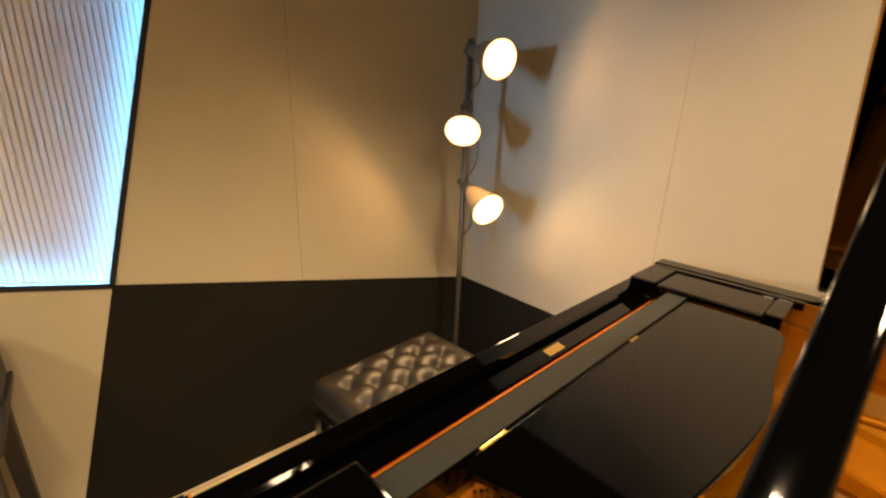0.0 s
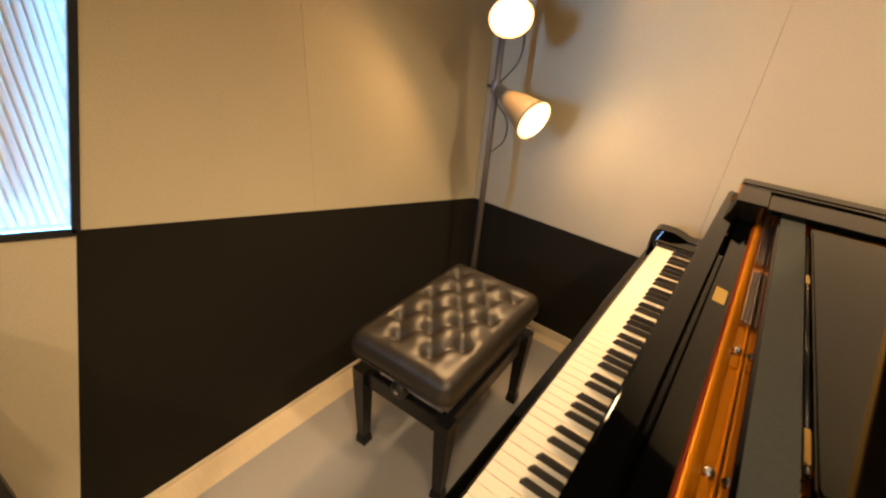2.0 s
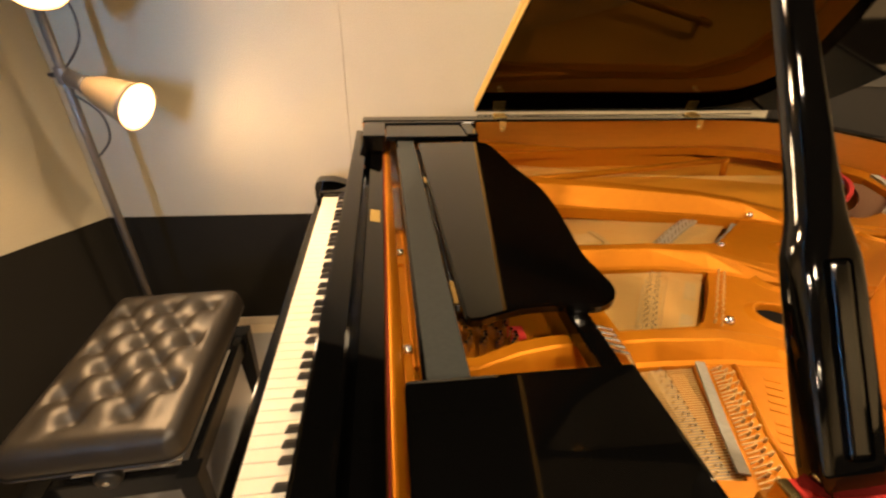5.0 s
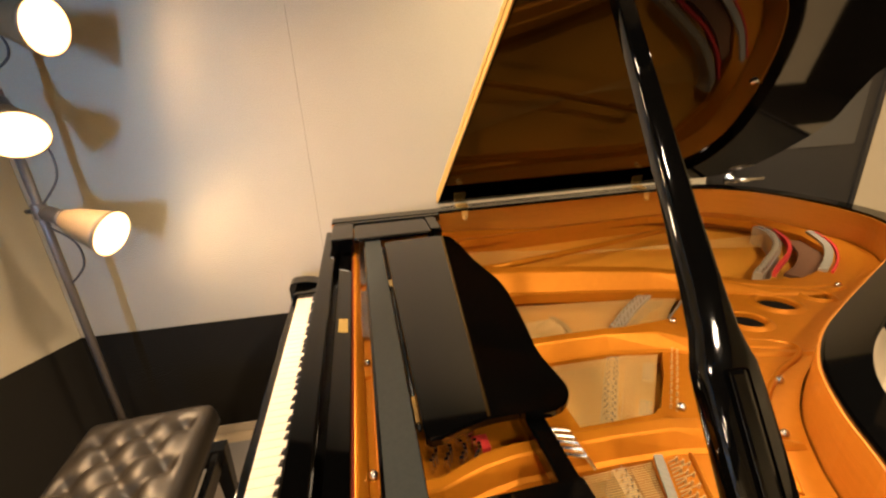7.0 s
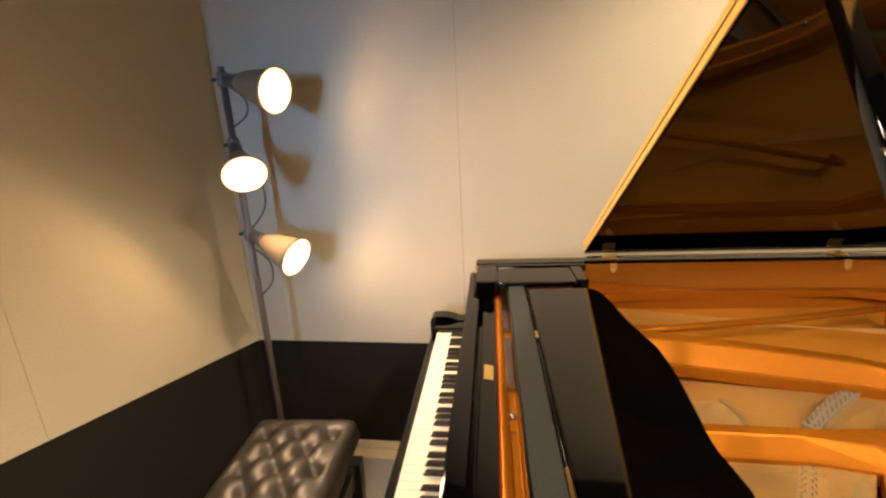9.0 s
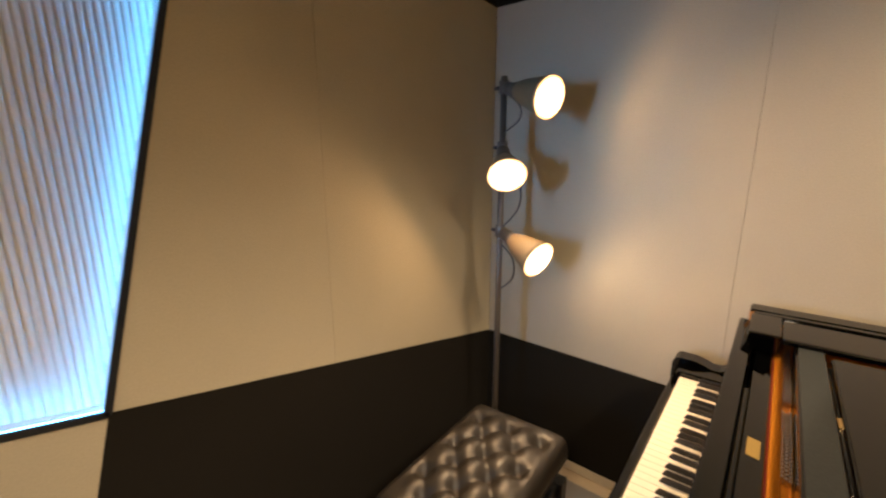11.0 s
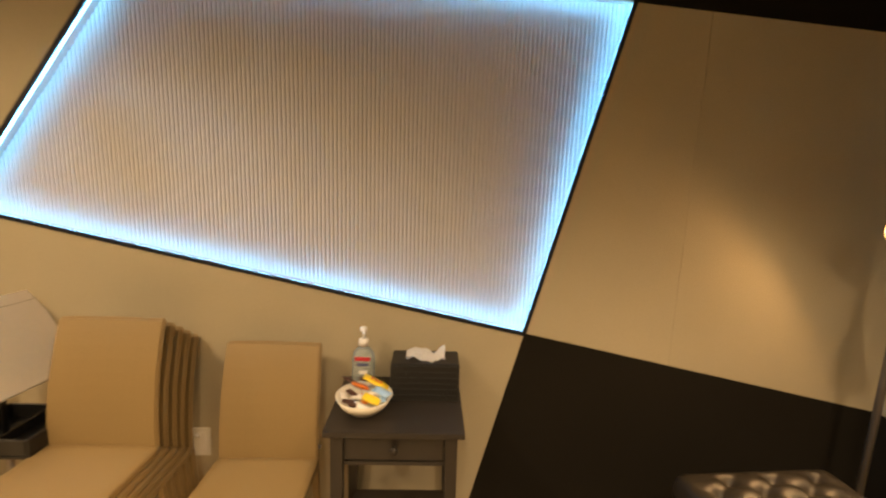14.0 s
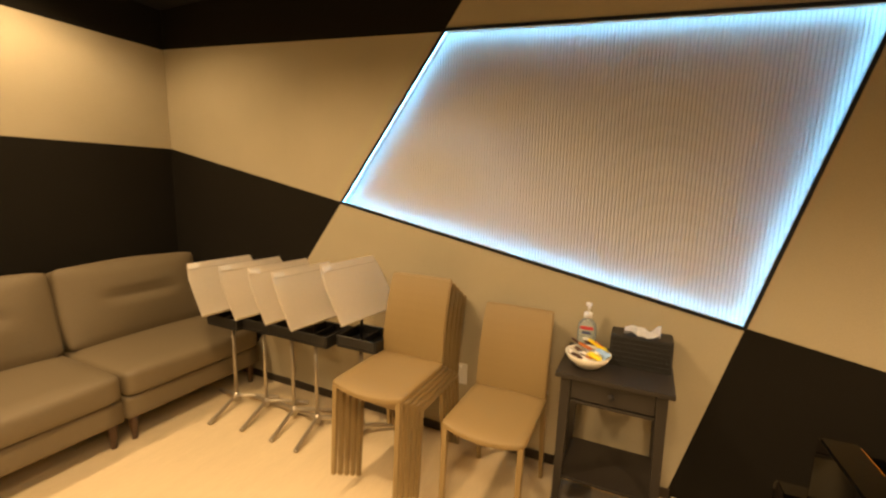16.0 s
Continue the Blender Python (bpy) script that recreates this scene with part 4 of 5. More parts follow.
# ---- piano bench ----
bench = thing("piano_bench", pose(0.462, -0.732, 0, 0, 0, 4.0), "black piano bench with buttoned leather seat and square legs", "bench")
SW, SL = 0.180, 0.288     # half width and half length of the seat
BUTTONS = [(0.115 * (k - (1 if n % 2 else 0.5)), -0.203 + 0.079 * n) for n in range(6) for k in range(3 if n % 2 else 2)]
bm = bmesh.new()
NX, NY = 56, 92
grid = []
for j in range(NY + 1):
    row = []
    for i in range(NX + 1):
        u, v = math.sin(math.pi / 2 * (2 * i / NX - 1)) * 0.5 + (i / NX - 0.5), math.sin(math.pi / 2 * (2 * j / NY - 1)) * 0.5 + (j / NY - 0.5)
        x, y = u * SW, v * SL
        ex, ey = 1 - abs(u), 1 - abs(v)
        edge = min(ex * SW, ey * SL)
        crown = 0.032 * math.sqrt(max(0.0, 1 - (1 - min(1.0, edge / 0.036)) ** 2)) + 0.017 * (1 - u * u) * (1 - v * v)
        yy = (y + 0.203) / 0.158
        p, q = x / 0.115 + yy + 0.5, x / 0.115 - yy + 0.5
        fx, fy = min(1.0, max(0.0, (SW - 0.010 - abs(x)) / 0.075)), min(1.0, max(0.0, (SL - 0.020 - abs(y)) / 0.085))
        fade = fx * fx * (3 - 2 * fx) * fy * fy * (3 - 2 * fy)
        pillow = (abs(math.sin(math.pi * p)) * abs(math.sin(math.pi * q))) ** 0.8
        r = min(math.hypot(bx - x, by - y) for bx, by in BUTTONS)
        wrinkle = 0.0012 * math.sin(71 * x + 23 * y) * math.sin(37 * y - 19 * x)
        z = 0.473 + crown + fade * (0.014 * (pillow - 0.7)) - 0.020 * math.exp(-(r / 0.0225) ** 2) + wrinkle
        dx, dy = abs(x) - (SW - 0.034), abs(y) - (SL - 0.034)
        if dx > 0 and dy > 0:      # rounded corners
            k = max(dx, dy) / math.hypot(dx, dy)
            x, y = math.copysign(SW - 0.034 + dx * k, x), math.copysign(SL - 0.034 + dy * k, y)
        row.append(bm.verts.new((x, y, z)))
    grid.append(row)
for j in range(NY):
    for i in range(NX):
        bm.faces.new((grid[j][i], grid[j][i + 1], grid[j + 1][i + 1], grid[j + 1][i]))
rim_loop = grid[0][:] + [r[-1] for r in grid[1:]] + grid[-1][-2::-1] + [r[0] for r in grid[-2:0:-1]]
low = rim_loop
for z, s in ((0.464, 1.010), (0.452, 1.014), (0.438, 1.004), (0.430, 0.990), (0.426, 0.970)):
    ring = [bm.verts.new((v.co.x * s, v.co.y * s, z)) for v in rim_loop]
    for k in range(len(ring)):
        bm.faces.new((low[k - 1], low[k], ring[k], ring[k - 1]))
    low = ring
bm.faces.new(low)
seat = part("seat", bm, LEATHER, bench, "diamond-buttoned black leather", smooth=True)
for x, y in BUTTONS:
    part("button", turned([(0.0005, 0.0), (0.0075, 0.0), (0.006, 0.004), (0.0005, 0.006)], 12), LEATHER, seat, place=pose(x, y, 0.476 + 0.030 + 0.016 * (1 - (x / SW) ** 2) * (1 - (y / SL) ** 2) - 0.033), smooth=True)
corners = [(sx * (SW - 0.034) + 0.034 * math.cos(a), sy * (SL - 0.034) + 0.034 * math.sin(a)) for sx, sy, a0 in ((1, 1, 0), (-1, 1, 1), (-1, -1, 2), (1, -1, 3)) for a in [math.pi / 2 * (a0 + q / 4) for q in range(5)]]
part("seat_piping", tube([(x * 1.010, y * 1.010, 0.436) for x, y in corners + corners[:1]], 0.003, 6), LEATHER, bench)
part("apron", box(-0.150, 0.150, -0.255, -0.232, 0.282, 0.346, 0.004), SATIN_BLACK, bench)
part("apron", box(-0.150, 0.150, 0.232, 0.255, 0.282, 0.346, 0.004), SATIN_BLACK, bench)
part("apron", box(-0.168, -0.146, -0.25, 0.25, 0.282, 0.346, 0.004), SATIN_BLACK, bench)
part("apron", box(0.146, 0.168, -0.25, 0.25, 0.282, 0.346, 0.004), SATIN_BLACK, bench)
for sx in (-1, 1):
    for sy in (-1, 1):
        bm = bmesh.new()
        rings = []
        for z, h, o in ((0.0, 0.017, 0.0), (0.012, 0.021, 0.0), (0.035, 0.019, 0.0), (0.05, 0.016, 0.0), (0.28, 0.023, 0.0), (0.350, 0.024, 0.0)):
            rings.append([bm.verts.new((a * h, b * h, z)) for a, b in ((-1, -0.9), (-0.9, -1), (0.9, -1), (1, -0.9), (1, 0.9), (0.9, 1), (-0.9, 1), (-1, 0.9))])
        for a, b in zip(rings, rings[1:]):
            for k in range(8):
                bm.faces.new((a[k - 1], a[k], b[k], b[k - 1]))
        bm.faces.new(rings[0]), bm.faces.new(rings[-1])
        part("leg", bm, SATIN_BLACK, bench, place=pose(sx * 0.160, sy * 0.250, 0))
part("lift_frame", box(-0.120, 0.120, -0.20, 0.22, 0.345, 0.427, 0.004), SATIN_BLACK, bench, "dark lifting frame under the seat")
for sx in (-0.10, 0.10):
    part("lift_arm", tube([(sx * 1.35, -0.222, 0.352), (sx * 0.3, -0.226, 0.415)], 0.006, 8), STEEL, bench)
knob = part("height_knob", turned([(0.0005, 0.0), (0.012, 0.0), (0.012, 0.012), (0.027, 0.016), (0.029, 0.026), (0.026, 0.036), (0.010, 0.040), (0.0005, 0.040)], 20), BLACK_PLASTIC, bench, "round black height knob", place=pose(0.0, -0.236, 0.370, 90), smooth=True)
part("knob_cap", turned([(0.0005, 0.0402), (0.009, 0.0402), (0.007, 0.043), (0.0005, 0.044)], 14), STEEL, knob, smooth=True)
part("knob_plate", box(-0.062, 0.062, -0.2365, -0.2205, 0.358, 0.384, 0.002), STEEL, bench)

# ---- floor lamp ----
lamp = thing("floor_lamp", pose(0.18, -0.21, 0), "grey metal floor lamp with three lit spot heads", "floor lamp")
part("base", turned([(0.0005, 0.0), (0.125, 0.0), (0.128, 0.008), (0.12, 0.018), (0.02, 0.024), (0.0005, 0.024)], 40), GREY_METAL, lamp, smooth=True)
part("pole", tube([(0, 0, 0.02), (0, 0, 1.70)], 0.0125, 16), GREY_METAL, lamp, smooth=True)
for joint, mouth, *_ in LAMP_HEADS:
    j, m = Vector(joint) - Vector((0.18, -0.21, 0)), Vector(mouth) - Vector((0.18, -0.21, 0))
    way = (m - j).normalized()
    reach = (m - j).length
    m4 = Matrix.Translation(j) @ way.to_track_quat("Z", "Y").to_matrix().to_4x4()
    shade = part("shade", turned([(0.0005, 0.074), (0.029, 0.076), (0.034, 0.084), (0.047, 0.12), (0.066, reach - 0.025), (0.074, reach - 0.002), (0.071, reach - 0.003), (0.0005, reach - 0.012)], 40), SHADE_TAUPE, lamp, "taupe bell-shaped metal shade", place=m4, smooth=True)
    part("neck", turned([(0.0005, 0.012), (0.020, 0.014), (0.024, 0.022), (0.024, 0.060), (0.029, 0.066), (0.029, 0.0755), (0.0005, 0.0755)], 28), GREY_METAL, shade, "dark metal lamp neck", smooth=True)
    part("bulb", turned([(0.0005, reach + 0.012), (0.040, reach + 0.006), (0.060, reach - 0.001), (0.0005, reach - 0.002)], 36), BULB, shade, "glowing bulb face", smooth=True)
    # glowing ring added for the bulb's orange halo
    part("fringe_ring", turned([(0.0605, reach - 0.0065), (0.0705, reach - 0.004), (0.0705, reach - 0.001), (0.0605, reach - 0.0015)], 36), BULB_FRINGE, shade, smooth=True)
    part("clamp", turned([(0.0005, -0.024), (0.018, -0.024), (0.020, -0.02), (0.020, 0.02), (0.018, 0.024), (0.0005, 0.024)], 18), GREY_METAL, lamp, place=pose(0, 0, j.z), smooth=True)
    part("clamp_screw", tube([(-0.018, 0, j.z), (-0.042, 0.006, j.z)], 0.007, 10), BLACK_PLASTIC, lamp, smooth=True)
for z0, z1, out in ((1.64, 1.50, 0.085), (1.36, 1.13, 0.095), (1.06, 0.87, 0.080)):
    line = smooth_line([(0.018, -0.012, z0), (out, -0.025, z0 - 0.05), (out, -0.025, (z0 + z1) / 2 - 0.03), (0.013, -0.004, z1)], 8)
    part("cable", tube(line, 0.0032, 8), CABLE, lamp, "thin dark looped cable", smooth=True)

# ---- side table and what stands on it ----
table = thing("side_table", pose(0.195, -1.972, 0), "small black-brown side table with one drawer and lower shelf", "side table")
part("tabletop", box(-0.190, 0.190, -0.222, 0.222, 0.660, 0.680, 0.004), BROWN_DARK, table)
for sx in (-1, 1):
    for sy in (-1, 1):
        bm = bmesh.new()
        rings = [[bm.verts.new((a * h + sx * o, b * h + sy * o, z)) for a, b in ((-1, -1), (1, -1), (1, 1), (-1, 1))] for z, h, o in ((0.0, 0.014, 0.012), (0.40, 0.018, 0.004), (0.660, 0.020, 0.0))]
        for a, b in zip(rings, rings[1:]):
            for k in range(4):
                bm.faces.new((a[k - 1], a[k], b[k], b[k - 1]))
        bm.faces.new(rings[0]), bm.faces.new(rings[-1])
        part("leg", bm, BROWN_DARK, table, place=pose(sx * 0.150, sy * 0.180, 0))
part("apron", box(-0.160, 0.150, -0.186, -0.172, 0.56, 0.659), BROWN_DARK, table)
part("apron", box(-0.160, 0.150, 0.172, 0.186, 0.56, 0.659), BROWN_DARK, table)
part("apron", box(-0.168, -0.156, -0.17, 0.17, 0.56, 0.659), BROWN_DARK, table)
drawer = part("drawer", box(0.140, 0.162, -0.158, 0.158, 0.568, 0.650, 0.003), BROWN_DARK, table)
part("knob", turned([(0.0005, 0), (0.006, 0), (0.006, 0.008), (0.013, 0.014), (0.012, 0.022), (0.0005, 0.025)], 16), BROWN_DARK, drawer, "small round knob", place=pose(0.162, 0, 0.612, 0, 90, 0), smooth=True)
part("rail", box(0.145, 0.160, -0.160, 0.160, 0.548, 0.562, 0.002), BROWN_DARK, table)
part("shelf", box(-0.158, 0.158, -0.182, 0.182, 0.190, 0.206, 0.003), BROWN_DARK, table)

tissue = thing("tissue_box", pose(0.112, -1.882, 0.680), "black woven-pattern tissue box with white tissue", "tissue box")
bm = slab([(-0.088, 0.0), (0.082, 0.0), (0.048, 0.125), (-0.078, 0.125)], -0.123, 0.123, bevel=0.004)
bmesh.ops.transform(bm, matrix=Matrix(((1, 0, 0, 0), (0, 0, 1, 0), (0, 1, 0, 0), (0, 0, 0, 1))), verts=bm.verts[:])
part("body", bm, BLACK_PLASTIC, tissue)
for j in range(6):
    for i in range(13):
        y0 = -0.114 + i * 0.0176
        z0 = 0.008 + j * 0.019
        x0 = 0.082 - 0.034 * (z0 + 0.008) / 0.125
        part("weave", box(x0 - 0.001, x0 + 0.0022, y0 + (0.001 if (i + j) % 2 else 0.004), y0 + (0.0166 if (i + j) % 2 else 0.0136), z0, z0 + 0.016, 0.0), BLACK_PLASTIC, tissue)
bm = bmesh.new()
sheet = [[bm.verts.new((-0.045 + 0.075 * i / 10 + 0.006 * math.sin(j * 0.9), -0.071 + 0.142 * j / 14, 0.133 + 0.012 * math.sin(i * 0.8 + j * 0.35) + (0.022 * max(0, (j - 10) / 4) if i < 6 else 0) + 0.010 * math.sin(j * 0.6) ** 2)) for i in range(11)] for j in range(15)]
for j in range(14):
    for i in range(10):
        bm.faces.new((sheet[j][i], sheet[j][i + 1], sheet[j + 1][i + 1], sheet[j + 1][i]))
bmesh.ops.solidify(bm, geom=bm.faces[:], thickness=0.0012)
part("tissue", bm, TISSUE, tissue, "crumpled white paper tissue", smooth=True)

bottle = thing("sanitiser_bottle", pose(0.085, -2.112, 0.680) @ Matrix.Scale(1.08, 4), "clear blue gel bottle with white pump and red label", "bottle")
bm = turned([(0.0005, 0.0), (0.036, 0.0), (0.040, 0.006), (0.040, 0.10), (0.036, 0.125), (0.018, 0.145), (0.014, 0.150), (0.0005, 0.150)], 28)
bmesh.ops.transform(bm, matrix=Matrix.Diagonal((0.62, 1, 1, 1)), verts=bm.verts[:])
part("body", bm, GEL, bottle, smooth=True)
part("collar", turned([(0.0005, 0.150), (0.017, 0.150), (0.017, 0.172), (0.008, 0.174), (0.0005, 0.174)], 20), PUMP_WHITE, bottle, smooth=True)
part("pump", turned([(0.0005, 0.174), (0.005, 0.174), (0.005, 0.200), (0.012, 0.202), (0.012, 0.214), (0.0005, 0.216)], 16), PUMP_WHITE, bottle, smooth=True)
part("spout", tube([(0, 0, 0.208), (0.02, 0.004, 0.210), (0.042, 0.008, 0.203)], 0.005, 8), PUMP_WHITE, bottle, smooth=True)
part("label_band", box(0.0235, 0.0262, -0.026, 0.026, 0.103, 0.116, 0.0008), RED_INK, bottle, "red band")
part("label_text", box(0.0250, 0.0262, -0.018, 0.018, 0.084, 0.094), BLUE_INK, bottle, "dark print")
part("label_text", box(0.0250, 0.0260, -0.012, 0.016, 0.055, 0.068), LABEL_WHITE, bottle)
part("label_text", box(0.0250, 0.0260, -0.016, 0.010, 0.038, 0.043), BLUE_INK, bottle)

bowl = thing("sweet_bowl", pose(0.258, -2.083, 0.680), "round cream bowl filled with wrapped sweets", "bowl")
bm = turned([(0.0005, 0.0), (0.042, 0.0), (0.050, 0.004), (0.078, 0.030), (0.095, 0.060), (0.0915, 0.061), (0.074, 0.034), (0.046, 0.010), (0.0005, 0.010)], 40)
part("dish", bm, CERAMIC, bowl, smooth=True)
names = {SWEET_YELLOW: "yellow wrapped sweet", SWEET_BROWN: "dark brown wrapped sweet", SWEET_WHITE: "white wrapped sweet", SWEET_BLUE: "pale blue wrapped sweet", SWEET_ORANGE: "orange wrapped sweet"}


def wrapper(L, Wd, T):
    """A filled packet with pinched, flared ends."""
    bm = bmesh.new()
    rings = []
    for u in (-1.0, -0.86, -0.80, -0.55, 0.0, 0.55, 0.80, 0.86, 1.0):
        end = abs(u) > 0.84
        wide = Wd * (1.0 if end else 1 - 0.12 * u * u)
        th = 0.0008 if end else T * (1 - 0.75 * u ** 4)
        rings.append([bm.verts.new((u * L, wide * c, th * q)) for c, q in ((-1, 0), (-0.7, 0.8), (0, 1.0), (0.7, 0.8), (1, 0), (0.7, -0.8), (0, -1.0), (-0.7, -0.8))])
    for a, b in zip(rings, rings[1:]):
        for k in range(8):
            bm.faces.new((a[k - 1], a[k], b[k], b[k - 1]))
    bm.faces.new(rings[0]), bm.faces.new(rings[-1])
    return bm


for m, x, y, z, turn, tip, L, Wd in (
        (SWEET_YELLOW, -0.036, 0.034, 0.086, 86, 26, 0.046, 0.026), (SWEET_ORANGE, -0.022, -0.016, 0.078, 96, 22, 0.032, 0.016),
        (SWEET_BROWN, -0.050, -0.050, 0.080, 78, 24, 0.036, 0.019), (SWEET_BROWN, -0.052, -0.004, 0.085, 112, 25, 0.026, 0.010),
        (SWEET_WHITE, 0.024, -0.010, 0.062, 100, 12, 0.030, 0.014), (SWEET_BROWN, 0.050, -0.036, 0.058, 98, 15, 0.028, 0.009),
        (SWEET_BROWN, 0.020, -0.034, 0.070, 58, 20, 0.026, 0.010), (SWEET_BLUE, 0.006, 0.060, 0.072, 60, 14, 0.030, 0.018),
        (SWEET_YELLOW, 0.040, 0.030, 0.064, 74, 16, 0.030, 0.018), (SWEET_WHITE, 0.006, 0.024, 0.066, 84, -8, 0.028, 0.014),
        (SWEET_WHITE, 0.062, 0.000, 0.050, 88, 20, 0.026, 0.013), (SWEET_WHITE, 0.010, -0.064, 0.056, 20, 10, 0.022, 0.012),
        (SWEET_BROWN, 0.066, -0.020, 0.056, 120, 18, 0.022, 0.008), (SWEET_BLUE, 0.028, 0.056, 0.056, 110, 10, 0.022, 0.012),
        (SWEET_WHITE, -0.030, 0.004, 0.058, 10, 0, 0.030, 0.015), (SWEET_WHITE, 0.000, -0.010, 0.046, 90, 0, 0.034, 0.016), (SWEET_ORANGE, 0.016, 0.000, 0.052, 30, 8, 0.028, 0.013)):
    sweet = part("sweet_wrapper", wrapper(L, Wd, 0.0065), m, bowl, names[m], place=pose(x, y, z, tip * math.sin(17 * x + 9 * y), tip, turn), smooth=True)
    if L > 0.04:
        for k in range(3):
            part("wrapper_print", box(-0.020 + 0.014 * k, -0.009 + 0.014 * k, -0.006, 0.006, 0.0056, 0.0072, 0.0004), RED_INK, sweet, "red print")


# ---- chairs ----
def cushion(x0, x1, y0, y1, z0, z1, round_by, puff, n=14):
    """A soft box, swollen in the middle of every side."""
    bm = bmesh.new()
    bmesh.ops.create_cube(bm, size=2)
    bmesh.ops.subdivide_edges(bm, edges=bm.edges[:], cuts=n, use_grid_fill=True)
    hx, hy, hz = (x1 - x0) / 2, (y1 - y0) / 2, (z1 - z0) / 2
    for v in bm.verts:
        u = v.co.copy()
        q = Vector((u.x * hx, u.y * hy, u.z * hz))
        core = Vector((max(-hx + round_by, min(hx - round_by, q.x)), max(-hy + round_by, min(hy - round_by, q.y)), max(-hz + round_by, min(hz - round_by, q.z))))
        d = q - core
        if d.length > 1e-6:
            q = core + d.normalized() * round_by
        swell = Vector((u.x * (1 - u.y ** 2) * (1 - u.z ** 2), u.y * (1 - u.x ** 2) * (1 - u.z ** 2), u.z * (1 - u.x ** 2) * (1 - u.y ** 2))) * puff
        v.co = Vector(((x0 + x1) / 2, (y0 + y1) / 2, (z0 + z1) / 2)) + q + swell
    return bm


def chair(place, group, label):
    c = thing("stacking_chair", place, label, "chair", group)
    bm = cushion(-0.005, 0.404, -0.182, 0.182, 0.414, 0.448, 0.014, 0.0, 12)
    for v in bm.verts:      # a shallow dip, and a bowed front that hangs a little lower
        front, side = max(0.0, min(1.0, (v.co.x - 0.20) / 0.2)), 1 - (v.co.y / 0.182) ** 2
        v.co.z -= 0.009 * side * max(0.0, 1 - ((v.co.x - 0.21) / 0.20) ** 2) + 0.017 * front ** 4 * side
        v.co.x += 0.022 * front * side
    part("seat", bm, TAN, c, smooth=True)
    bm = bmesh.new()
    rows = []
    for k in range(11):
        t = k / 10
        z = 0.430 + 0.415 * t
        x = 0.012 - 0.085 * t * t - 0.010 * t
        h = 0.178 - 0.006 * t
        rows.append([bm.verts.new((x + dx - 0.014 * (1 - (v / h) ** 2) * 0.6, v, z)) for dx, vv in ((0.0, (-h, -h * 0.5, 0, h * 0.5, h)), (-0.020, (h, h * 0.5, 0, -h * 0.5, -h))) for v in vv])
    for a, b in zip(rows, rows[1:]):
        for k in range(10):
            bm.faces.new((a[k - 1], a[k], b[k], b[k - 1]))
    bm.faces.new(rows[0]), bm.faces.new(rows[-1])
    bmesh.ops.recalc_face_normals(bm, faces=bm.faces[:])
    bmesh.ops.bevel(bm, geom=[e for e in bm.edges if e.calc_face_angle(0) > 0.8], offset=0.006, segments=2, affect="EDGES")
    part("backrest", bm, TAN, c, smooth=False)
    for sy in (-1, 1):
        for x0, x1 in ((0.395, 0.420), (0.0, -0.045)):
            bm = bmesh.new()
            rings = [[bm.verts.new((x + a * h, sy * 0.164 + b * h, z)) for a, b in ((-1, -1), (1, -1), (1, 1), (-1, 1))] for z, x, h in ((0.0, x1, 0.009), (0.422, x0, 0.0115))]
            for a, b in zip(rings, rings[1:]):
                for k in range(4):
                    bm.faces.new((a[k - 1], a[k], b[k], b[k - 1]))
            bm.faces.new(rings[0]), bm.faces.new(rings[-1])
            part("leg", bm, TAN, c)
        part("glide", turned([(0.0005, 0), (0.008, 0), (0.008, 0.012), (0.0005, 0.012)], 10), PUMP_WHITE, c, place=pose(-0.052, sy * 0.1725, 0.452, 90 * sy), smooth=True)
    return c


single = chair(pose(0.178, -2.436, 0), "stacking chairs", "tan leatherette chair standing alone by the wall")
for k in range(5):
    copy = copy_thing(single, pose(0.118 + 0.043 * k, -2.918 - 0.002 * k, 0.030 * k))
    tagged(copy, "tan leatherette chair, lowest of a stack" if k == 0 else "tan leatherette chair stacked on another")


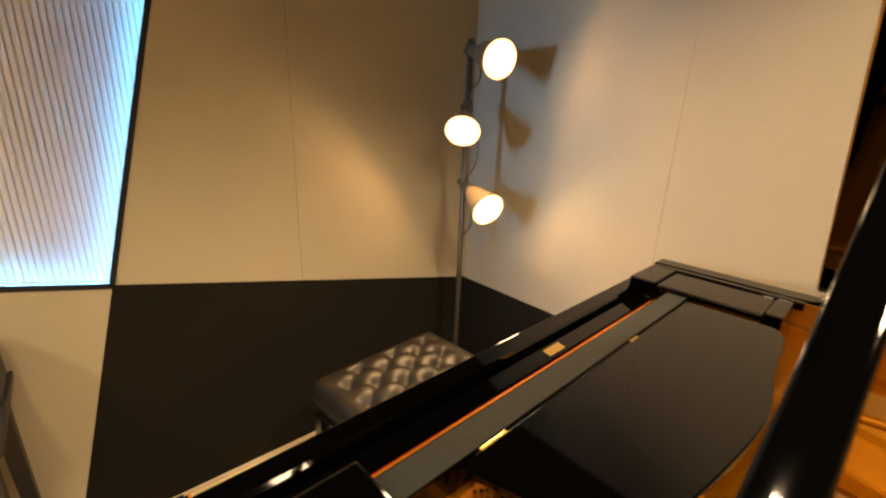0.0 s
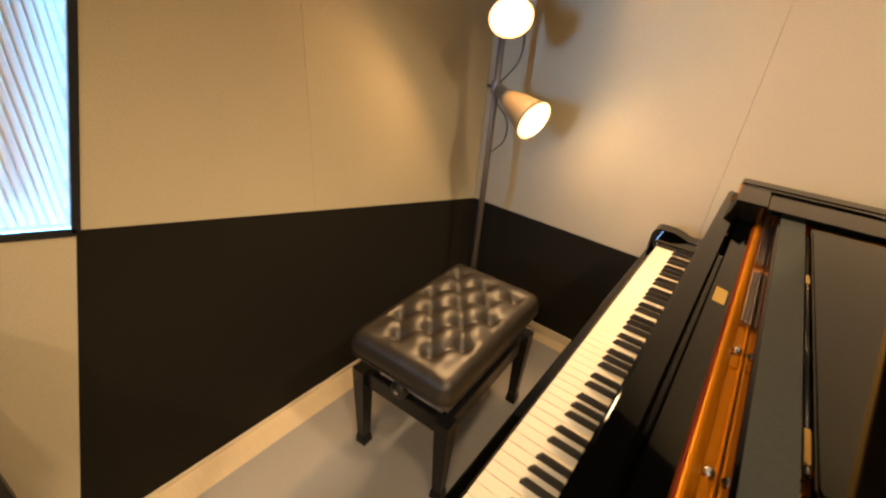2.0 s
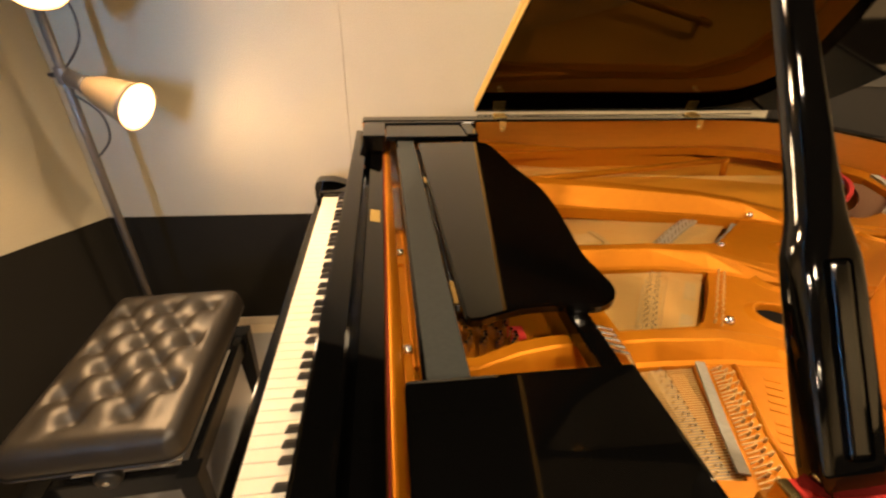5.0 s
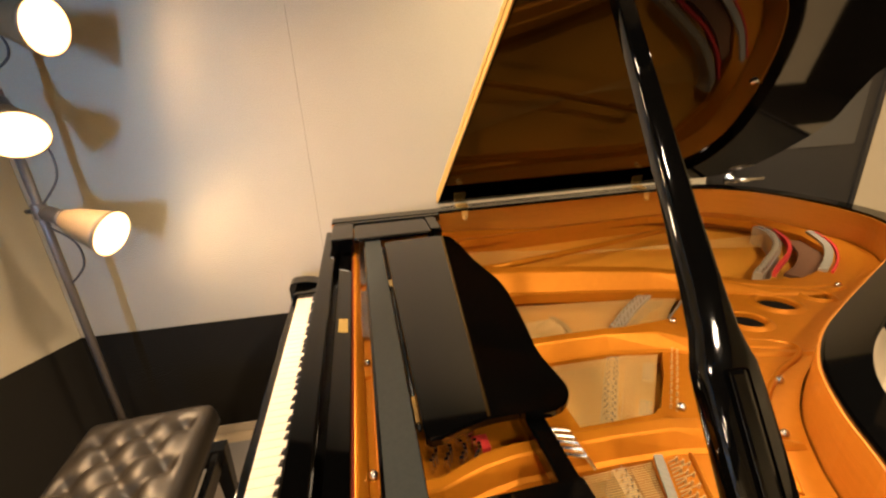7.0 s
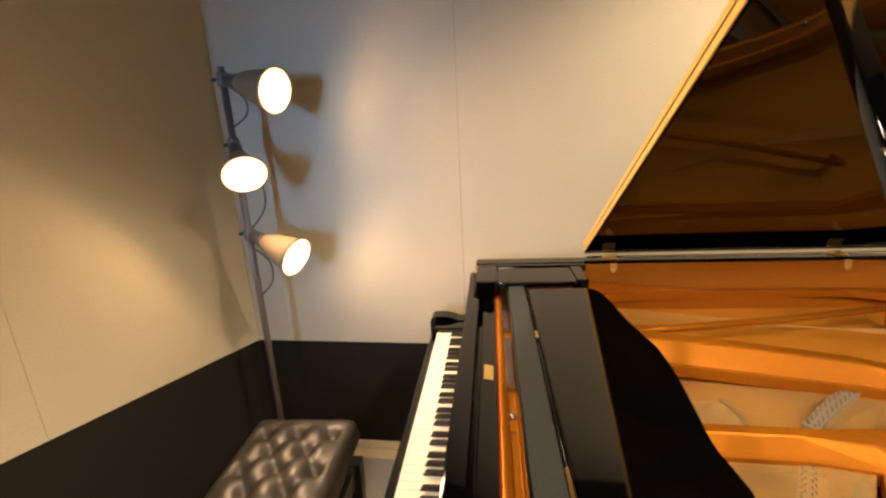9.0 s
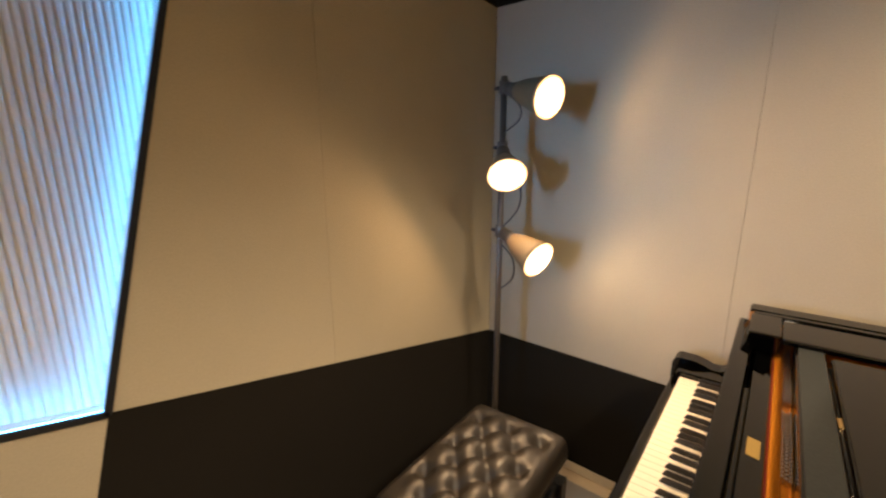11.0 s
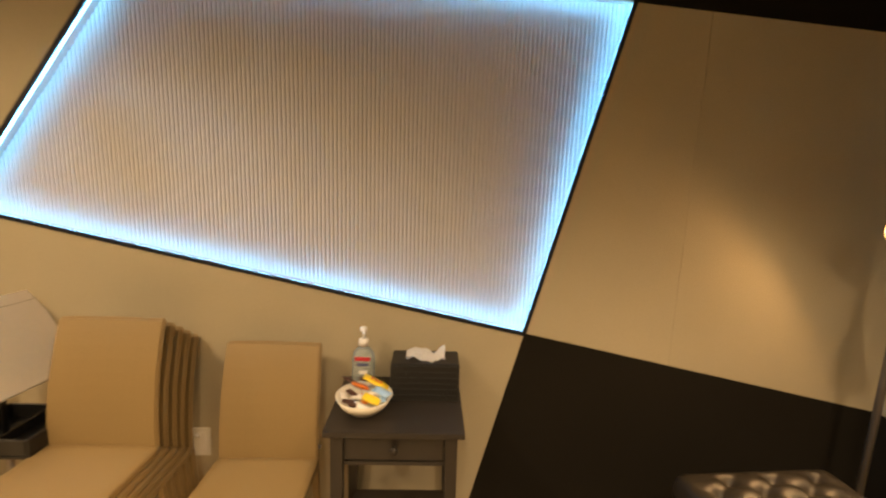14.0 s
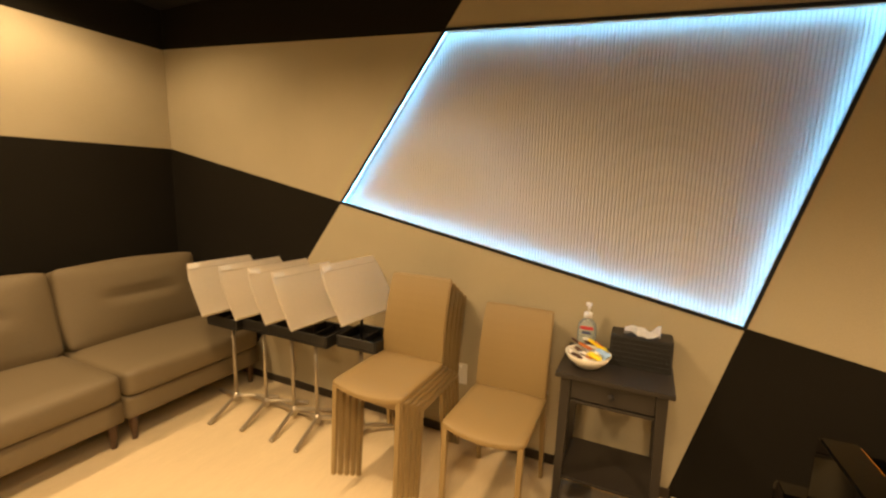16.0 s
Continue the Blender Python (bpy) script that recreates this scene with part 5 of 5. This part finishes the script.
# ---- music stands ----
def music_stand(place, top_z, label):
    s = thing("music_stand", place, label, "music stand", "row of music stands")
    part("pole", tube([(0, 0, 0.05), (0, 0, 0.556)], 0.010, 12), STAND_POLE, s, smooth=True)
    part("upper_pole", tube([(0, 0, 0.564), (0, 0.004, 0.70), (0, -0.01, top_z - 0.16)], 0.009, 10), BLACK_PLASTIC, s, smooth=True)
    part("hub", turned([(0.0005, 0.030), (0.018, 0.030), (0.021, 0.045), (0.018, 0.085), (0.0005, 0.085)], 16), STAND_POLE, s, smooth=True)
    for ang in (15, 135, 255):
        d = Vector((math.cos(radians(ang)), math.sin(radians(ang)), 0))
        line = smooth_line([Vector((0, 0, 0.060)), d * 0.07 + Vector((0, 0, 0.052)), d * 0.17 + Vector((0, 0, 0.030)), d * 0.25 + Vector((0, 0, 0.013))], 5)
        part("foot", tube(line, 0.012, 10, sizes=[1.0] * len(line)), STAND_POLE, s, smooth=True)
    tray = part("tray", box(-0.11, 0.11, -0.085, 0.175, 0.556, 0.568, 0.003), BLACK_PLASTIC, s, "black plastic accessory tray")
    for x0, x1, y0, y1 in ((-0.11, 0.11, -0.085, -0.075), (-0.11, 0.11, 0.165, 0.175), (-0.11, -0.10, -0.0745, 0.1645), (0.10, 0.11, -0.0745, 0.1645)):
        part("tray_wall", box(x0, x1, y0, y1, 0.5685, 0.622, 0.003, 1), BLACK_PLASTIC, tray)
    part("tray_divider", box(-0.0995, 0.0995, 0.045, 0.053, 0.5685, 0.606, 0.002, 1), BLACK_PLASTIC, tray)
    outline = [(-0.22, -0.035), (0.22, -0.035), (0.22, 0.20), (0.20, 0.295), (-0.20, 0.295), (-0.22, 0.20)]
    tilt = pose(0.012, 0.060, top_z - 0.255, 90, 0, -6) @ Matrix.Rotation(radians(30), 4, "X")
    d = part("desk_panel", slab(outline, -0.004, 0.004, bevel=0.0015), STAND_WHITE, s, "translucent white plastic desk", place=tilt)
    part("paper_label", box(0.135, 0.195, 0.262, 0.287, -0.0052, -0.0044), LABEL_WHITE, d, "small white paper label")
    part("fold_line", box(-0.21, 0.21, 0.2545, 0.2565, -0.0050, -0.0042), STAND_POLE, d)
    part("ledge", box(-0.22, 0.22, -0.034, -0.030, -0.045, -0.0042, 0.001, 1), STAND_WHITE, d)
    return s


for x, y, z in ((0.255, -3.270, 1.010), (0.315, -3.545, 0.955), (0.310, -3.730, 0.955), (0.315, -3.955, 0.945), (0.355, -4.175, 0.940)):
    music_stand(pose(x, y, 0, 0, 0, 0), z, "music stand with white plastic panel and black tray")


# ---- sofa ----
def sofa(x0, x1):
    w = x1 - x0
    s = thing("sofa_unit", pose(x0, -4.75, 0), "taupe leather sofa unit with plump back cushion on wooden legs", "sofa", "sofa units")
    part("base", cushion(0.0, w, -0.40, 0.44, 0.135, 0.270, 0.02, 0.004, 8), TAUPE, s, smooth=True)
    part("back_frame", cushion(0.01, w - 0.01, -0.42, -0.24, 0.27, 0.78, 0.03, 0.004, 8), TAUPE, s, smooth=True)
    part("seat_cushion", cushion(0.004, w - 0.004, -0.24, 0.455, 0.262, 0.415, 0.036, 0.018), TAUPE, s, smooth=True)
    bm = cushion(0.006, w - 0.006, -0.075, 0.075, 0.0, 0.47, 0.030, 0.040)
    for v in bm.verts:
        u, q = (v.co.x - w / 2) / (w / 2), (v.co.z - 0.235) / 0.235
        v.co.x -= 0.020 * u * (1 - q * q)          # sides drawn in between the corners
        v.co.z += 0.022 * abs(u) ** 3 * max(0.0, q)
        if v.co.y > 0:
            t = max(0.0, 1 - abs(v.co.x - w / 2) / (w * 0.27))
            v.co.y -= 0.045 * min(1, t * 3) * math.exp(-((v.co.z - 0.27) / 0.022) ** 2)
    part("back_cushion", bm, TAUPE, s, "plump back cushion with a tucked seam", place=pose(0, -0.150, 0.400, 14), smooth=True)
    part("tuck_seam", tube([(w * 0.26, 0.0, 0), (w * 0.74, 0.0, 0)], 0.003, 6), TAUPE, s, place=pose(0, -0.150 + 0.075 * 0.97 - 0.27 * 0.242 + 0.0, 0.40 + 0.27 * 0.97 + 0.02, 0))
    for x in (0.045, w - 0.045):
        for y in (-0.34, 0.395):
            part("leg", turned([(0.012, 0.0), (0.014, 0.002), (0.024, 0.12), (0.025, 0.136)], 14), OAK_DARK, s, "dark wooden peg leg", place=pose(x, y, 0), smooth=True)
    return s


sofa(0.055, 0.910)
sofa(0.922, 1.815)

# ---- wall socket behind the chairs ----
socket = thing("wall_socket", pose(0.0, -2.770, 0.385), "cream wall socket plate between the chairs", "socket")
part("plate", box(0.0005, 0.008, -0.035, 0.035, -0.060, 0.060, 0.003), LABEL_WHITE, socket)
part("outlet", box(0.0082, 0.0098, -0.018, 0.018, -0.042, 0.042, 0.0007, 1), LABEL_WHITE, socket)
